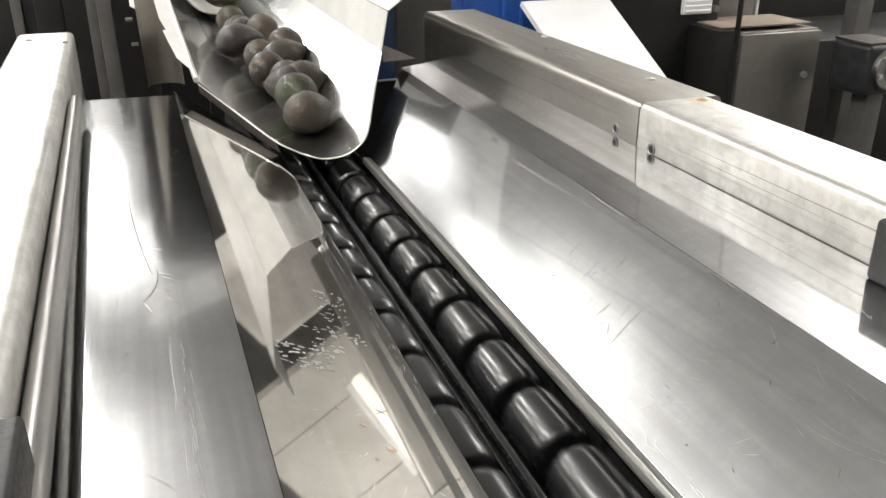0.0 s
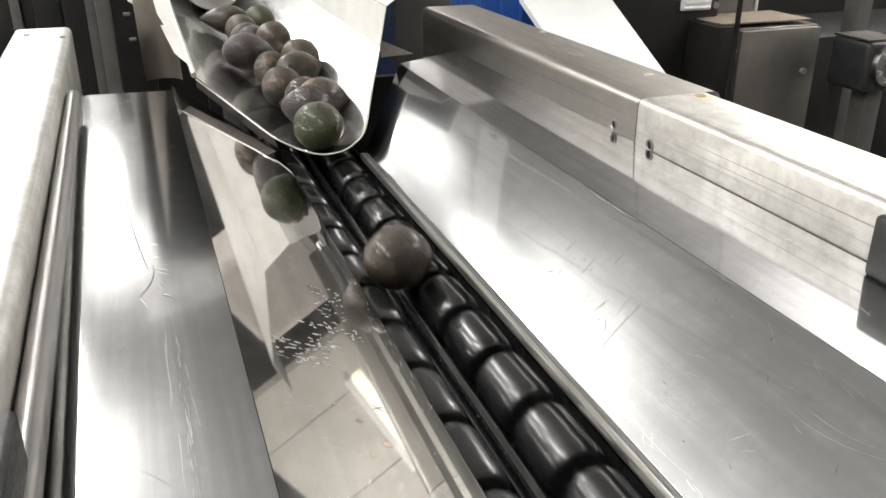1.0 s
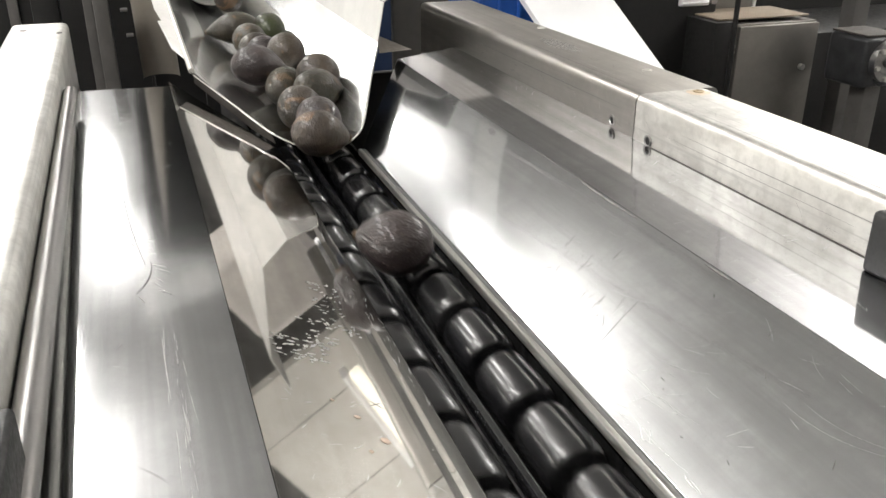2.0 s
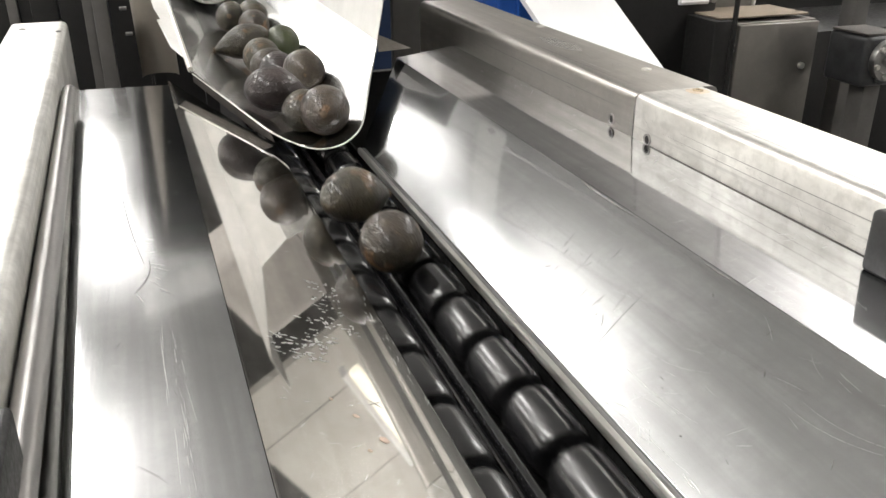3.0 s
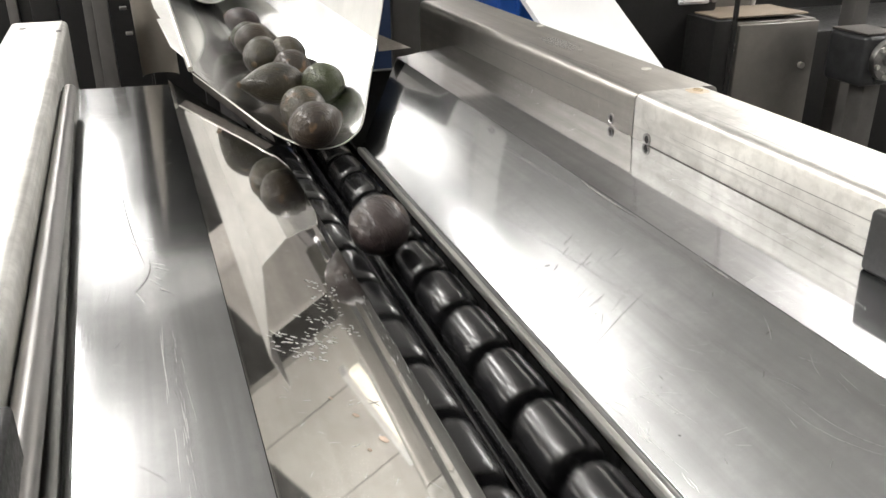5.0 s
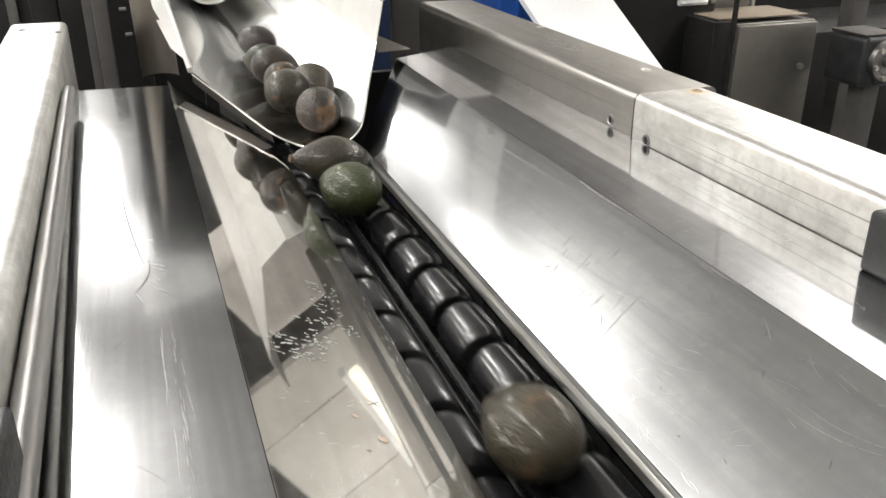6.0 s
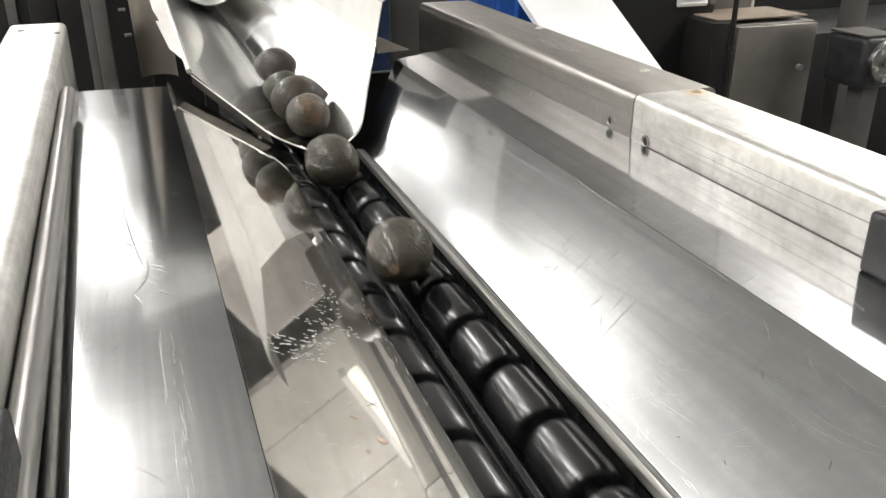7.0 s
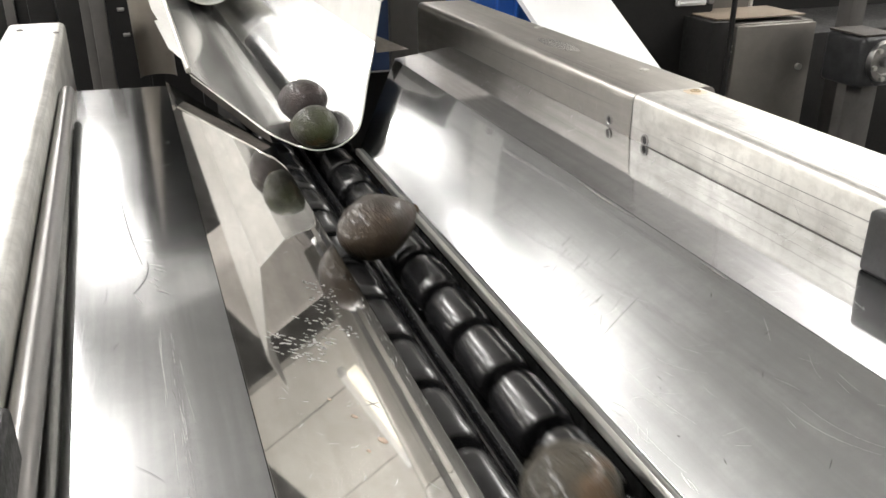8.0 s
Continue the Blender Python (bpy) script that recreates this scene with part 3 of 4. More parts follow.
marks("creasing", bm, CREASE, near_beam, "dark drawn lines and nicks")
bm = bmesh.new()
sliver(bm, beam_top, 0.6765, 1.02, 0.46, 90.2, 0.0009, 0.001, 14)
sliver(bm, beam_face, 1.0245, 1.0, 0.40, 90, 0.0007, 0.001, 12)
strew(bm, beam_face, 33, 20, 1.003, 1.030, 0.78, 1.25, 0.014, 85, 30, 0.0007)
strew(bm, beam_top, 34, 16, 0.68, 0.75, 0.78, 1.3, 0.02, 80, 40, 0.0007)
marks("creasing", bm, CREASE, far_beam, "dark drawn lines and nicks")
bm = bmesh.new()
strew(bm, beam_face, 35, 14, 0.998, 1.035, 0.77, 0.95, 0.014, 20, 40, 0.0009)
strew(bm, beam_top, 36, 18, 0.67, 0.75, 0.77, 1.1, 0.014, 60, 50, 0.0008)
sliver(bm, beam_top, 0.686, 0.90, 0.09, 90, 0.0010, 0.0, 8)
marks("scuffing", bm, SCRATCH, far_beam, "bright nicks and scratches")

# tube between the beam and the guard
t = thing("pipe_rail", "round steel pipe beside the channel beam", "pipe")
part("pipe", tube(bmesh.new(), (0.0985, NEAR, 1.0165), (0.0985, 1.11, 1.0165), 0.0085, 24), STEEL_DULL, t)
part("pipe_strap", box(bmesh.new(), 0.0925, 0.1015, -1.32, -1.301, 0.0, 1.014), STEEL_DULL, t)
t.rotation_euler.z = radians(0.73)

# black clamp on the near beam
t = thing("clamp_block", "black plastic clamp block on the channel beam", "clamp")
bm = box(bmesh.new(), 0.640, 0.6585, 0.25, 0.422, 0.998, 1.045, 0.004, 3)
part("block", bm, BLACK, t)
part("bolt", tube(bmesh.new(), (0.641, 0.36, 1.02), (0.634, 0.36, 1.02), 0.008, 6), STEEL_DULL, t)

t = thing("clamp_block", "black plastic clamp block on the channel beam", "clamp", "clamp blocks")
part("block", box(bmesh.new(), 0.0900, 0.1020, 0.10, 0.350, 1.0225, 1.052, 0.003, 3), BLACK, t)
t.rotation_euler.z = radians(0.73)

# ================= feeding chute =================
def swept(profile, y1, thick=0.0018, cuts=30):
    """A bent plate of (x, z, near y) rows that rises gently up to y1."""
    bm = sheet([(x, z, y, y1) for x, z, y in profile][::-1], thick, cuts)
    for v in bm.verts:
        v.co.z += RISE * (v.co.y - 1.06)
    return bm


def chute():
    """A V-shaped chute whose mouth is cut back on both sides, with a hopper wing."""
    t = thing("feeding_chute", "bright stainless steel V-shaped chute feeding avocados", "chute")
    prof = [(0.236, 1.0028, 1.220), (0.319, 0.9470, 1.090), (0.352, 0.9340, 1.062), (0.376, 0.9300, 1.050), (0.4045, 0.9366, 1.042), (0.425, 0.9526, 1.040), (0.4365, 0.9615, 1.059), (0.470, 0.9876, 1.1514), (0.513, 1.0211, 1.2603)]
    pts = [(x, z, y) for x, z, y, far in rounded([(x, z, y, 3.0) for x, z, y in prof], 0.012, 4)]
    part("trough", swept(pts, 3.0), STEEL_CHUTE, t, "grey steel trough with rounded bottom")
    part("rim_strip", swept([(0.5135, 1.0216, 1.262), (0.526, 1.081, 1.264)], 3.0), STEEL_WING, t, "upright steel rim strip")
    part("hopper_wing", swept([(0.5265, 1.0815, 1.264), (0.672, 1.180, 1.268), (0.744, 1.194, 1.272)], 3.0), STEEL_WING, t, "flared steel hopper wing")
    # cut edge along the mouth
    bm = bmesh.new()
    for a, b in zip(pts, pts[1:]):
        tube(bm, (a[0], a[2] - 0.001, a[1] + RISE * (a[2] - 1.06)), (b[0], b[2] - 0.001, b[1] + RISE * (b[2] - 1.06)), 0.0008, 8)
    part("lip", bm, STEEL_EDGE, t, "bright cut edge")
    bm = bmesh.new()
    edge = [(0.236, 1.2205, 1.0075), (0.319, 1.0905, 0.9455), (0.322, 1.0880, 0.9350), (0.300, 1.1200, 0.9460), (0.236, 1.2205, 0.9930)]
    fa = [bm.verts.new(p) for p in edge]
    fb = [bm.verts.new((x + 0.001, y + 0.0015, z)) for x, y, z in edge]
    bm.faces.new(fa), bm.faces.new(fb)
    for k in range(5):
        bm.faces.new((fa[k], fa[(k + 1) % 5], fb[(k + 1) % 5], fb[k]))
    # the hem faces down; its shade is in the dark brown colour
    part("hem", bm, SHADED_STEEL, t, "folded hem under the lip")
    bm = bmesh.new()
    tube(bm, (0.234, 1.222, 1.010), (0.234, 3.0, 1.010 + LEFT_RISE * 1.778), 0.004, 10)
    part("rolled_rim", bm, STEEL_EDGE, t, "bright rolled rim")
    # strip of sheet between the trough's edge and the rolled rim
    bm = bmesh.new()
    v = [bm.verts.new(p) for p in ((0.2362, 1.222, 1.0052), (0.2362, 3.0, 1.0028 + RISE * 1.94), (0.2338, 3.0, 1.010 + LEFT_RISE * 1.778), (0.2338, 1.222, 1.0085))]
    w = [bm.verts.new(q.co + Vector((-0.0016, 0, 0))) for q in v]
    bm.faces.new(v), bm.faces.new(w)
    for k in range(4):
        bm.faces.new((v[k], v[(k + 1) % 4], w[(k + 1) % 4], w[k]))
    part("rim_plate", bm, STEEL_CHUTE, t)
    bm = bmesh.new()
    wing = [(0.2315, 1.290, 1.0145), (0.216, 1.311, 1.027), (0.206, 1.540, 1.035), (0.188, 1.605, 1.048), (0.160, 1.600, 1.068), (0.160, 3.0, 1.120), (0.2315, 3.0, 1.090)]
    fa = [bm.verts.new(p) for p in wing]
    fb = [bm.verts.new((x - 0.001, y, z - 0.0015)) for x, y, z in wing]
    bm.faces.new(fa), bm.faces.new(fb)
    for k in range(len(wing)):
        bm.faces.new((fa[k], fa[(k + 1) % len(wing)], fb[(k + 1) % len(wing)], fb[k]))
    part("side_wing", bm, STEEL_WING, t, "steel wing outside the rim")
    bm = bmesh.new()
    tab = [(0.537, 1.350, 1.020), (0.5690, 1.268, 1.0100), (0.5165, 1.266, 1.0080)]
    fa = [bm.verts.new(p) for p in tab]
    fb = [bm.verts.new((x, y + 0.002, z)) for x, y, z in tab]
    bm.faces.new(fa), bm.faces.new(fb)
    for k in range(3):
        bm.faces.new((fa[k], fa[(k + 1) % 3], fb[(k + 1) % 3], fb[k]))
    part("corner_tab", bm, TAN, t, "small tan corner tab")
    for y in (2.2, 2.85):
        part("leg", box(bmesh.new(), 0.36, 0.39, y, y + 0.03, 0.0, 0.940), DARK_PAINT, t)
        part("leg", box(bmesh.new(), 0.456, 0.476, y, y + 0.03, 0.0, 0.978), DARK_PAINT, t)
    return t


RISE = 0.012
LEFT_RISE = 0.045
chute()


def upper_trough():
    """The half-round trough from which the fruit drops into the chute."""
    t = thing("upper_trough", "half-round steel trough ending over the chute", "trough")
    prof = [(0.345 + 0.075 * math.sin(a), 1.054 - 0.075 * math.cos(a), 2.07 + 0.02 * math.cos(a)) for a in [math.pi * (k / 16 - 0.5) for k in range(17)]]
    part("trough", sheet([(x, z, y, 3.0) for x, z, y in prof][::-1], 0.003, 8), STEEL_EDGE, t, "bright curved steel trough")
    part("cradle", box(bmesh.new(), 0.315, 0.375, 2.30, 2.98, 0.958, 0.974, 0.003), DARK_PAINT, t, "dark cradle under the trough")
    for y in (2.4, 2.96):
        part("leg", box(bmesh.new(), 0.20, 0.225, y, y + 0.025, 0.0, 1.035), DARK_PAINT, t)
        part("cross_arm", box(bmesh.new(), 0.20, 0.268, y, y + 0.02, 1.0355, 1.050), DARK_PAINT, t)
    return t


upper_trough()

# pale beam hung above the chute
t = thing("hanging_beam", "pale painted flat beam hung above the chute", "beam")
bm = box(bmesh.new(), 0.02, 0.483, 2.50, 2.525, 1.786, 1.905, 0.003)
for v in bm.verts:
    v.co.z += (0.483 - v.co.x) * 0.214
part("beam", bm, LINER, t)
part("bolt", tube(bmesh.new(), (0.462, 2.50, 1.845), (0.462, 2.494, 1.845), 0.014, 16), STEEL_DULL, t)
for x in (0.10, 0.42):
    part("rod", tube(bmesh.new(), (x, 2.5125, 1.895 + (0.483 - x) * 0.214), (x, 2.5125, ZC), 0.005, 8), STEEL_DULL, t)

# dark duct under the ceiling
t = thing("overhead_duct", "dark painted square duct hung under the ceiling", "duct")
part("duct", box(bmesh.new(), -0.02, 0.95, 6.3, 12.6, 2.95, 3.45, 0.02), DARK_PAINT, t)
for y in (6.6, 9.4, 12.2):
    for x in (0.05, 0.88):
        part("rod", tube(bmesh.new(), (x, y, 3.44), (x, y, ZC), 0.008, 8), STEEL_DULL, t)
    part("flange", box(bmesh.new(), -0.045, 0.975, y, y + 0.04, 2.925, 3.475, 0.004, 1), GREY_PAINT, t)

# half-round tan sheet
t = thing("curved_cover", "curved tan sheet metal cover with small screws", "cover")
bm = bmesh.new()
rows_ = [[], [], [], []]
for k in range(17):
    a = math.pi * k / 16
    x, y = 0.2005 - 0.0295 * math.cos(a), 1.50 + 0.030 * math.sin(a)
    top = 0.998 + (0.230 - x) * 2.3 if x > 0.205 else 1.0555 + (0.205 - x) * 9
    for n, (z, d) in enumerate(((0.945, 0), (0.945, 0.0018), (top, 0), (top, 0.0018))):
        rows_[n].append(bm.verts.new((x - (z - 0.945) * 0.03, y + d, z)))
for k in range(16):
    for p, q in ((0, 2), (1, 3), (0, 1), (2, 3)):
        bm.faces.new((rows_[p][k], rows_[p][k + 1], rows_[q][k + 1], rows_[q][k]))
for k in (0, 16):
    bm.faces.new((rows_[0][k], rows_[1][k], rows_[3][k], rows_[2][k]))
part("cover", bm, TAN, t)
part("post", box(bmesh.new(), 0.19, 0.21, 1.534, 1.554, 0, 1.0), DARK_PAINT, t)
for z in (1.02, 1.06):
    part("screw", tube(bmesh.new(), (0.172 - (z - 0.945) * 0.1, 1.49, z), (0.162 - (z - 0.945) * 0.1, 1.488, z), 0.003, 8), STEEL_DULL, t)

# ================= machines behind =================


def cabinet():
    t = thing("machine_cabinet", "tall dark painted machine cabinet", "cabinet")
    part("body", box(bmesh.new(), 1.55, 2.13, 2.6, 3.3, 0.0, 1.12, 0.01), DARK_PAINT, t)
    part("door", box(bmesh.new(), 1.57, 2.11, 2.585, 2.60, 0.05, 1.10, 0.004), DARK_PAINT, t)
    lv = part("louvre", box(bmesh.new(), 1.955, 2.075, 2.57, 2.585, 0.835, 0.98, 0.004), WHITE, t, "white louvred vent")
    for k in range(8):
        s = part("slat", box(bmesh.new(), 1.962, 2.068, 2.563, 2.571, 0.842 + k * 0.017, 0.850 + k * 0.017, 0.002, 1), WHITE, lv)
    part("knob", tube(bmesh.new(), (2.092, 2.585, 0.85), (2.092, 2.565, 0.85), 0.012, 12), STEEL_DULL, t)
    return t


def control_box():
    t = thing("control_box", "stainless steel control box with a round lock", "control box")
    part("body", box(bmesh.new(), 2.075, 2.42, 2.42, 2.62, 0.30, 0.79, 0.004), BOX_STEEL, t)
    d = part("door", box(bmesh.new(), 2.085, 2.415, 2.398, 2.418, 0.31, 0.785, 0.004), BOX_STEEL, t)
    part("lock", tube(bmesh.new(), (2.36, 2.40, 0.635), (2.36, 2.385, 0.635), 0.011, 16), STEEL_EDGE, d)
    for z in (0.72, 0.70):
        part("screw", tube(bmesh.new(), (2.076, 2.418, z), (2.076, 2.408, z), 0.005, 10), STEEL_EDGE, t)
    part("conduit", tube(bmesh.new(), (2.045, 2.38, 0.0), (2.045, 2.38, 1.1), 0.009, 10), DARK_PAINT, t, "thin dark conduit")
    part("side_panel", box(bmesh.new(), 2.00, 2.07, 2.42, 2.60, 0.0, 0.80, 0.003), DARK_PAINT, t)
    part("leg", box(bmesh.new(), 2.1, 2.14, 2.5, 2.54, 0, 0.3), DARK_PAINT, t)
    part("leg", box(bmesh.new(), 2.36, 2.40, 2.5, 2.54, 0, 0.3), DARK_PAINT, t)
    return t


cabinet()
control_box()
t = thing("cardboard_sheet", "tan cardboard sheet lying on the control box", "cardboard")
part("sheet", box(bmesh.new(), 2.03, 2.40, 2.44, 2.65, 0.802, 0.808, 0.002), CARD, t)


def post(x, y, w, z1, material, label):
    t = thing("machine_post", label, "post", "machine posts")
    part("post", box(bmesh.new(), x, x + w, y, y + w, 0, z1, 0.003), material, t)
    part("foot", box(bmesh.new(), x - 0.02, x + w + 0.02, y - 0.02, y + w + 0.02, 0, 0.01), material, t)


t = thing("packing_machine", "large dark painted packing machine", "machine")
part("body", box(bmesh.new(), 1.2, 2.45, 3.6, 4.2, 0.0, 1.0, 0.01), DARK_PAINT, t)
part("tower", box(bmesh.new(), 2.46, 5.0, 3.6, 4.2, 0.0, 1.35, 0.01), DARK_PAINT, t)
part("base", box(bmesh.new(), 2.5, 5.0, 3.0, 3.6, 0.0, 0.62, 0.01), DARK_PAINT, t)

structure("wall_partition", box(bmesh.new(), 3.0, 5.9, 5.2, 5.3, 0.0, 2.7), PARTITION, "grey partition wall beyond the machines", "wall")
t = thing("hanging_light", "fluorescent batten light hanging from two rods", "hanging light")
for name, q, mat, lab in (("housing", (3.08, 4.06, 4.78, 4.90, 1.825, 1.865, 0.004), WHITE, ""), ("tube", (3.12, 4.02, 4.80, 4.88, 1.735, 1.820, 0.02), WARM_GLOW, "glowing warm fluorescent tube")):
    bm = box(bmesh.new(), *q)
    for v in bm.verts:
        v.co.z += (v.co.x - 3.57) * 0.11
    part(name, bm, mat, t, lab)
for x in (3.2, 3.94):
    part("rod", tube(bmesh.new(), (x, 4.84, 1.862 + (x - 3.57) * 0.11), (x, 4.84, ZC), 0.006, 8), STEEL_DULL, t)

t = thing("machine_hood", "dull grey steel hood of a packing machine", "hood")
part("hood", box(bmesh.new(), 1.12, 1.50, 2.85, 3.2, 1.12, 1.55, 0.05, 3), HOOD, t)
for x in (1.14, 1.46):
    part("leg", box(bmesh.new(), x, x + 0.03, 3.14, 3.17, 0.0, 1.12), DARK_PAINT, t)

t = thing("steel_panel", "upright stainless steel panel behind the control box", "panel")
part("panel", box(bmesh.new(), 2.136, 2.335, 2.668, 2.700, 0.0, 1.10, 0.003), BOX_STEEL, t)
part("frame_edge", box(bmesh.new(), 2.336, 2.350, 2.664, 2.702, 0.0, 1.10, 0.002), STEEL_EDGE, t, "bright steel edge")

post(2.09, 2.72, 0.03, 1.1, STEEL_DULL, "slim stainless machine post")
post(2.32, 2.75, 0.06, 1.1, GREY_PAINT, "grey square machine post")
post(2.76, 2.6, 0.07, 1.1, GREY_PAINT, "grey square machine post")


def gear_motor():
    t = thing("gear_motor", "dark grey cast gear motor on a post", "gear motor")
    part("housing", box(bmesh.new(), 2.32, 2.47, 2.16, 2.34, 0.60, 0.77, 0.02, 3), CAST, t)
    fl = part("flange", lathe(bmesh.new(), [(0.03, 0.05), (0.03, 0.066), (0.0, 0.068), (-0.012, 0.066), (-0.012, 0.045), (-0.004, 0.04), (-0.004, 0.02), (-0.02, 0.018)], 28, "Y", (2.405, 2.150, 0.690)), STEEL_DULL, t, "grey steel bearing flange")
    for k in range(6):
        a = k * math.pi / 3 + 0.3
        c = (2.405 + 0.056 * math.cos(a), 2.14, 0.690 + 0.056 * math.sin(a))
        part("bolt", tube(bmesh.new(), c, (c[0], c[1] - 0.012, c[2]), 0.009, 6), STEEL_EDGE, fl)
    part("cover_plate", box(bmesh.new(), 2.325, 2.465, 2.17, 2.33, 0.769, 0.776, 0.002), DUSTY, t, "dusty brown cover plate")
    part("cap", lathe(bmesh.new(), [(0, 0.03), (-0.012, 0.032), (-0.016, 0.026)], 20, "Y", (2.40, 2.165, 0.64)), CAST, t)
    part("motor", lathe(bmesh.new(), [(0, 0.07), (0.02, 0.08), (0.24, 0.08), (0.26, 0.06)], 24, "X", (2.53, 2.22, 0.685)), CAST, t)
    part("post", box(bmesh.new(), 2.385, 2.455, 2.2, 2.27, 0.0, 0.60, 0.004), GREY_PAINT, t)
    t.location = (0.085, 0.0, 0.0)
    return t


gear_motor()

t = thing("white_side_belt", "white plastic side wall of another conveyor", "conveyor side")
bm = bmesh.new()
quad = [(1.35, 2.585, 0.906), (1.665, 2.585, 0.906), (1.76, 2.30, 0.66), (1.44, 2.30, 0.66)]
a = [bm.verts.new(p) for p in quad]
b = [bm.verts.new((x, y + 0.015, z - 0.015)) for x, y, z in quad]
bm.faces.new(a), bm.faces.new(b)
for k in range(4):
    bm.faces.new((a[k], a[(k + 1) % 4], b[(k + 1) % 4], b[k]))
part("wall", bm, WHITE, t)
part("leg", box(bmesh.new(), 1.56, 1.60, 2.40, 2.44, 0, 0.72), GREY_PAINT, t)
t = thing("blue_crate", "blue plastic crate with vertical ribs", "crate")
part("body", box(bmesh.new(), 1.10, 1.54, 2.75, 3.1, 0.55, 0.965, 0.01), BLUE, t)
for k in range(6):
    part("rib", box(bmesh.new(), 1.13 + k * 0.072, 1.143 + k * 0.072, 2.735, 2.752, 0.56, 0.955, 0.003), BLUE, t)
part("leg", box(bmesh.new(), 1.15, 1.5, 2.8, 3.05, 0, 0.55), DARK_PAINT, t)

t = thing("grey_end_plate", "dull grey steel plate standing behind the guard", "plate")
part("plate", box(bmesh.new(), 0.725, 0.86, 1.9, 1.92, 0.0, 1.06, 0.003), GREY_PAINT, t)
t = thing("navy_crate", "dark navy plastic crate behind the chute", "crate")
part("body", box(bmesh.new(), 0.62, 0.95, 2.2, 2.6, 0.5, 1.04, 0.01), NAVY, t)
part("leg", box(bmesh.new(), 0.65, 0.92, 2.25, 2.55, 0, 0.5), DARK_PAINT, t)

t = thing("support_plate", "dark steel support plate under the chute", "plate")
part("plate", box(bmesh.new(), 0.475, 0.645, 1.48, 1.50, 0.0, 0.93, 0.003), DARK_PAINT, t)

post(-0.06, 2.3, 0.06, 1.3, DARK_PAINT, "dark painted machine post")
post(0.08, 2.25, 0.035, 1.3, GREY_PAINT, "grey steel machine post")
t = thing("dark_machine_panel", "dark steel machine panel with seams", "panel")
part("panel", box(bmesh.new(), -1.2, 0.62, 3.05, 3.09, 0.0, 1.25, 0.004), DARK_PAINT, t)
for x in (-0.5, -0.2, 0.02):
    part("seam", box(bmesh.new(), x, x + 0.03, 3.03, 3.05, 0.0, 1.25, 0.003), GREY_PAINT, t)

# tub that takes the fruit at the discharge end
t = thing("collecting_tub", "plain stainless tub under the conveyor's end", "tub")
bm = bmesh.new()
TY = RUN_NEAR - RADIUS - 0.55
for q in ((0.0, 0.75, TY - 0.3, TY + 0.45, 0.30, 0.305), (0.0, 0.005, TY - 0.3, TY + 0.45, 0.305, 0.55), (0.745, 0.75, TY - 0.3, TY + 0.45, 0.305, 0.55), (0.005, 0.745, TY - 0.3, TY - 0.295, 0.305, 0.55), (0.005, 0.745, TY + 0.445, TY + 0.45, 0.305, 0.55)):
    box(bm, *q)
part("tub", bm, STEEL_DULL, t)
part("stand", box(bmesh.new(), 0.1, 0.65, TY - 0.2, TY + 0.35, 0.0, 0.30), GREY_PAINT, t)

# ================= avocados =================


def avocado_mesh(name, r, length, neck, skin, bend=0.0):
    """A pear-shaped fruit, its long axis along x, stem end at +x."""
    bm = bmesh.new()
    bmesh.ops.create_uvsphere(bm, u_segments=36, v_segments=22, radius=1.0)
    for v in bm.verts:
        d = v.co.normalized()
        a = d.z
        w = math.sqrt(max(0, 1 - a * a))
        taper = 1.0 - neck * max(0, a + 0.1) ** 1.4
        lump = 1 + 0.02 * noise.noise(d * 2.3 + Vector((r * 900, length * 700, 0))) + 0.008 * noise.noise(d * 6)
        x = a * length / 2
        rad = r * w * taper * lump
        u = Vector((d.x, d.y)).normalized() if w > 1e-6 else Vector((0, 0))
        v.co = Vector((x, u.x * rad + bend * (a + 0.2) ** 2 * r, u.y * rad))
    return finish(bm, name, skin, 60)


def avocado(r, length, neck, skin, label, bend=0.0):
    t = new("avocado", avocado_mesh("avocado", r, length, neck, SKINS[skin], bend))
    tagged(t, label, "avocado", "avocados")
    s = part("stem", lathe(bmesh.new(), [(-0.002, 0.0045), (0.001, 0.005), (0.002, 0.003)], 10, "X", (length / 2, bend * 1.44 * r, 0)), STEM, t)
    return t


LOOKS = {
    "brown": "ripe dark brown avocado with pebbled skin",
    "purple": "ripe purplish black avocado with rough skin",
    "olive": "ripening olive brown avocado with waxy skin",
    "green": "unripe green avocado with shiny waxy skin",
}
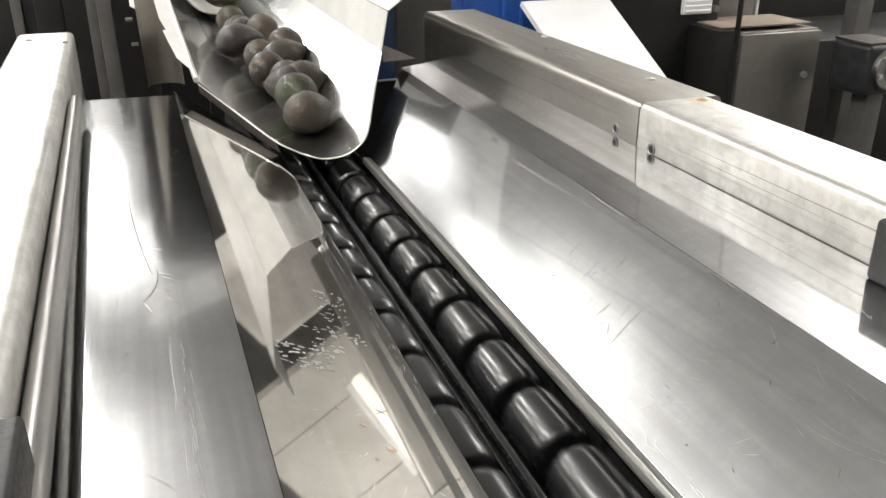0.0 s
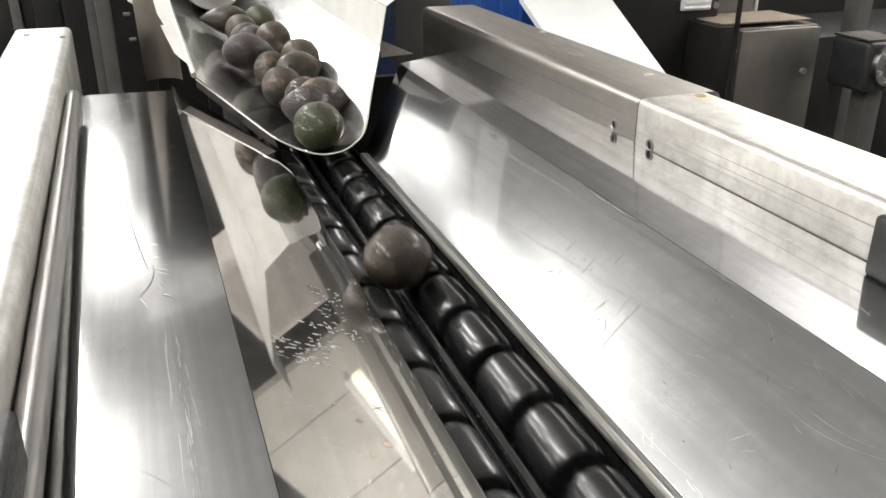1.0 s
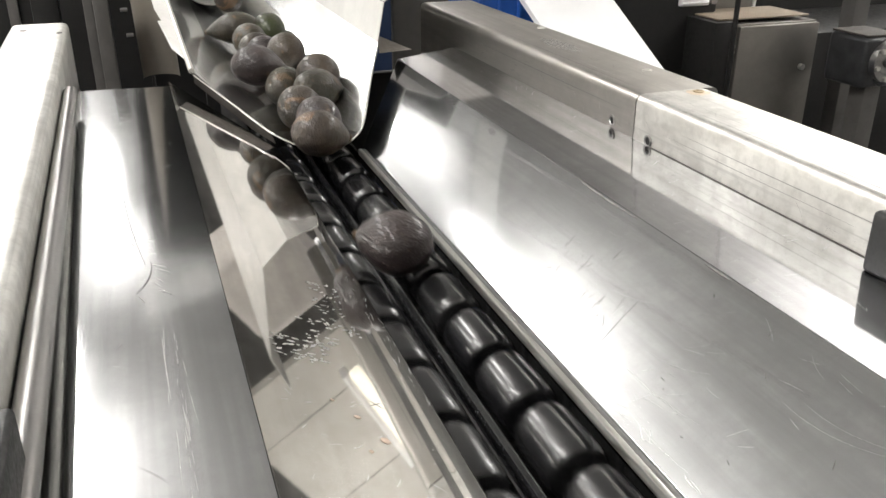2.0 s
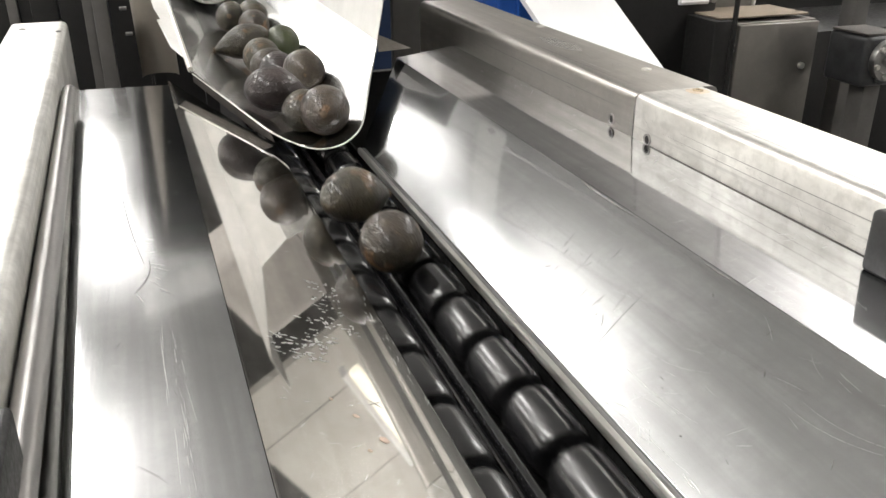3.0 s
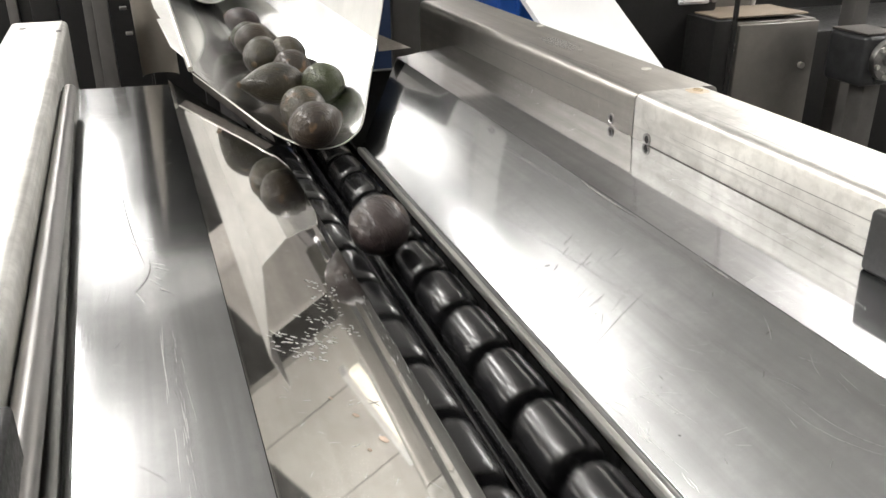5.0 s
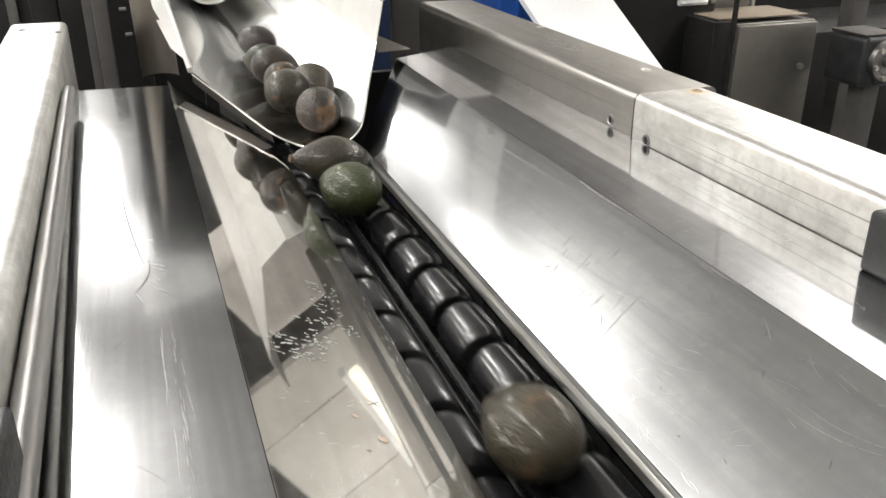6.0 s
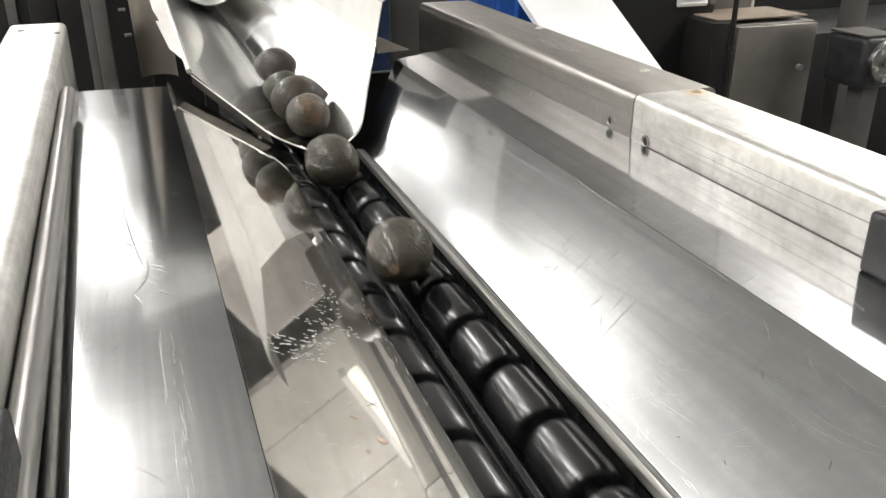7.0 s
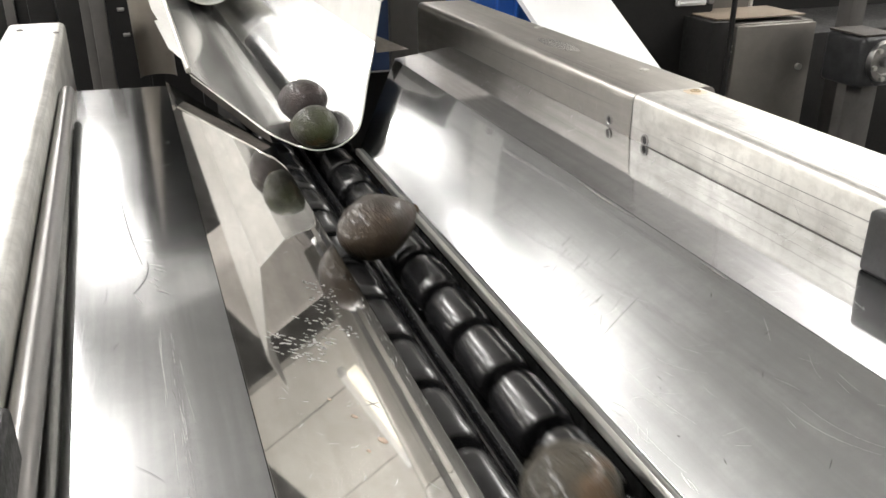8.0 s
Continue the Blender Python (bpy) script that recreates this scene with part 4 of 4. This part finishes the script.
# leaving time, top speed, skin, radius, length, neck, place across the chute, way still to go a second before leaving, heading
FRUIT = [
    (0.640, 1.21, "brown", 0.0310, 0.0768, 0.32, -0.003, 0.190, 20),
    (1.080, 1.18, "green", 0.0325, 0.0735, 0.25, -0.001, 0.210, -70),
    (1.640, 1.15, "purple", 0.0320, 0.0764, 0.28, -0.002, 0.190, 160),
    (1.980, 1.15, "brown", 0.0300, 0.0773, 0.35, 0.024, 0.140, 10),
    (2.335, 1.35, "purple", 0.0305, 0.0765, 0.30, 0.004, 0.130, 110),
    (2.635, 1.10, "brown", 0.0310, 0.0709, 0.25, -0.017, 0.140, 60),
    (2.765, 1.15, "olive", 0.0310, 0.0906, 0.45, 0.025, 0.200, 25),
    (3.240, 1.21, "brown", 0.0335, 0.0757, 0.22, 0.035, 0.170, -100),
    (3.555, 1.17, "olive", 0.0300, 0.0782, 0.35, -0.008, 0.150, 60),
    (3.805, 1.07, "purple", 0.0325, 0.0904, 0.35, -0.038, 0.170, 5),
    (4.265, 1.18, "brown", 0.0330, 0.0825, 0.32, 0.025, 0.230, 100),
    (4.680, 1.15, "purple", 0.0310, 0.0744, 0.20, -0.005, 0.220, 75),
    (5.030, 1.15, "brown", 0.0310, 0.0775, 0.30, -0.010, 0.190, 30),
    (5.350, 1.10, "olive", 0.0315, 0.0822, 0.35, -0.017, 0.210, 100),
    (5.780, 0.95, "green", 0.0315, 0.0840, 0.32, 0.030, 0.210, 112),
    (5.900, 0.95, "olive", 0.0310, 0.1017, 0.50, -0.038, 0.190, 185),
    (6.270, 1.17, "brown", 0.0315, 0.0815, 0.36, 0.015, 0.260, 80),
    (6.590, 1.02, "olive", 0.0320, 0.0739, 0.22, -0.021, 0.270, 245),
    (6.905, 1.20, "olive", 0.0325, 0.0848, 0.35, 0.022, 0.210, 105),
    (7.320, 1.15, "olive", 0.0300, 0.0752, 0.30, -0.006, 0.200, 60),
    (7.675, 1.15, "brown", 0.0335, 0.0893, 0.42, -0.003, 0.215, 20),
    (8.060, 1.15, "green", 0.0280, 0.0653, 0.15, -0.014, 0.200, 150),
    (8.500, 1.15, "purple", 0.0305, 0.0800, 0.20, -0.002, 0.270, 140),
]
MOUTH = 1.05
CREEP = (0.16, 0.21)


def fruit_place(i, t):
    """Where fruit i lies at t: in the chute, on the rollers, or in the tub."""
    leave, fast, skin, r, length, neck, lean, last, turn = FRUIT[i]
    tau = t - leave
    slow = 0.62
    if tau < 0:
        y = MOUTH + last * min(1.0, -tau) + CREEP[i > 15] * max(0.0, -tau - 1.0)
        k = min(1.0, max(0.0, (y - 1.05) / 0.10))
        x = MID_X + 0.009 * k + lean * k
        bed = 0.9315 + RISE * (y - 1.06)
        up = min(1.0, max(0.0, (y - 1.93) / 0.14))
        x += (0.345 - x) * up
        return x, y, bed + r + 0.55 * max(0.0, abs(lean) - 0.008) * k + 0.060 * up * up * (3 - 2 * up)
    if tau < 0.3:
        y = MOUTH - slow * tau - (fast - slow) / 0.6 * tau * tau
    else:
        y = MOUTH - (slow + fast) * 0.15 - fast * (tau - 0.3)
    z_roll = AXLE_Z + math.sqrt((r + ROLL_R) ** 2 - HALF ** 2)
    z_chute = 0.933 + r
    k = min(1.0, max(0.0, tau / 0.12))
    hop = 0.006 * abs(math.sin(tau * 9 + i)) * k
    z = z_chute + (z_roll - z_chute) * k + hop
    end = RUN_NEAR - 0.05
    if y < end:
        over = (end - y) / fast
        y = max(end - fast * over, TY + 0.05 * math.sin(i * 2.1))
        z = max(0.305 + r + 0.02 * (i % 3), z - 4.9 * over * over)
        return MID_X + 0.13 * math.sin(i * 1.7) * min(1, over / 0.3), y, z
    return MID_X, y, z


def fruit_turn(i, t):
    """Tumble: slow creeping turns in the chute, quicker rolling on the rollers."""
    leave, fast, skin, r, length, neck, lean, last, turn = FRUIT[i]
    tau = t - leave
    creep = 25 * math.sin(0.5 * t + i * 1.3)
    roll = 600 * min(max(tau, 0.0), 2.2)
    yaw = turn + 10 * math.sin(t * 1.1 + i)
    return (roll + creep + 47 * i, 12 * math.sin(i * 2.0 + t), yaw)


FRUITS = []
for i, (leave, fast, skin, r, length, neck, lean, last, turn) in enumerate(FRUIT):
    ob = avocado(r, length, neck, skin, LOOKS[skin], bend=0.12 * math.sin(i * 1.9))
    FRUITS.append(ob)

# ================= moving chain links =================
one = carrier()
CARRIERS = [one] + [copy_thing(one, loop_pose(k * PITCH)) for k in range(1, LINKS)]

# way travelled by the chain at some times
TRAVEL = [(0, 0), (0.5, 0.5344), (1, 1.0948), (1.5, 1.6422), (3, 3.2109), (3.5, 3.7588), (4, 4.2892), (4.5, 4.8356), (6, 6.4208), (6.5, 6.9472), (7, 7.4456), (7.5, 7.993), (8, 8.5224)]


def travelled(t):
    return float(np.interp(t, [a for a, b in TRAVEL], [b for a, b in TRAVEL]))


PHASE = 0.0197


def motions():
    for k, ob in enumerate(CARRIERS):
        walk(ob, [(n * 0.1, loop_pose(k * PITCH + PHASE + travelled(n * 0.1))) for n in range(81)])
    for i, ob in enumerate(FRUITS):
        rows = []
        for n in range(81):
            t = n * 0.1
            rows.append((t, pose(*fruit_place(i, t), *fruit_turn(i, t))))
        walk(ob, rows)


motions()
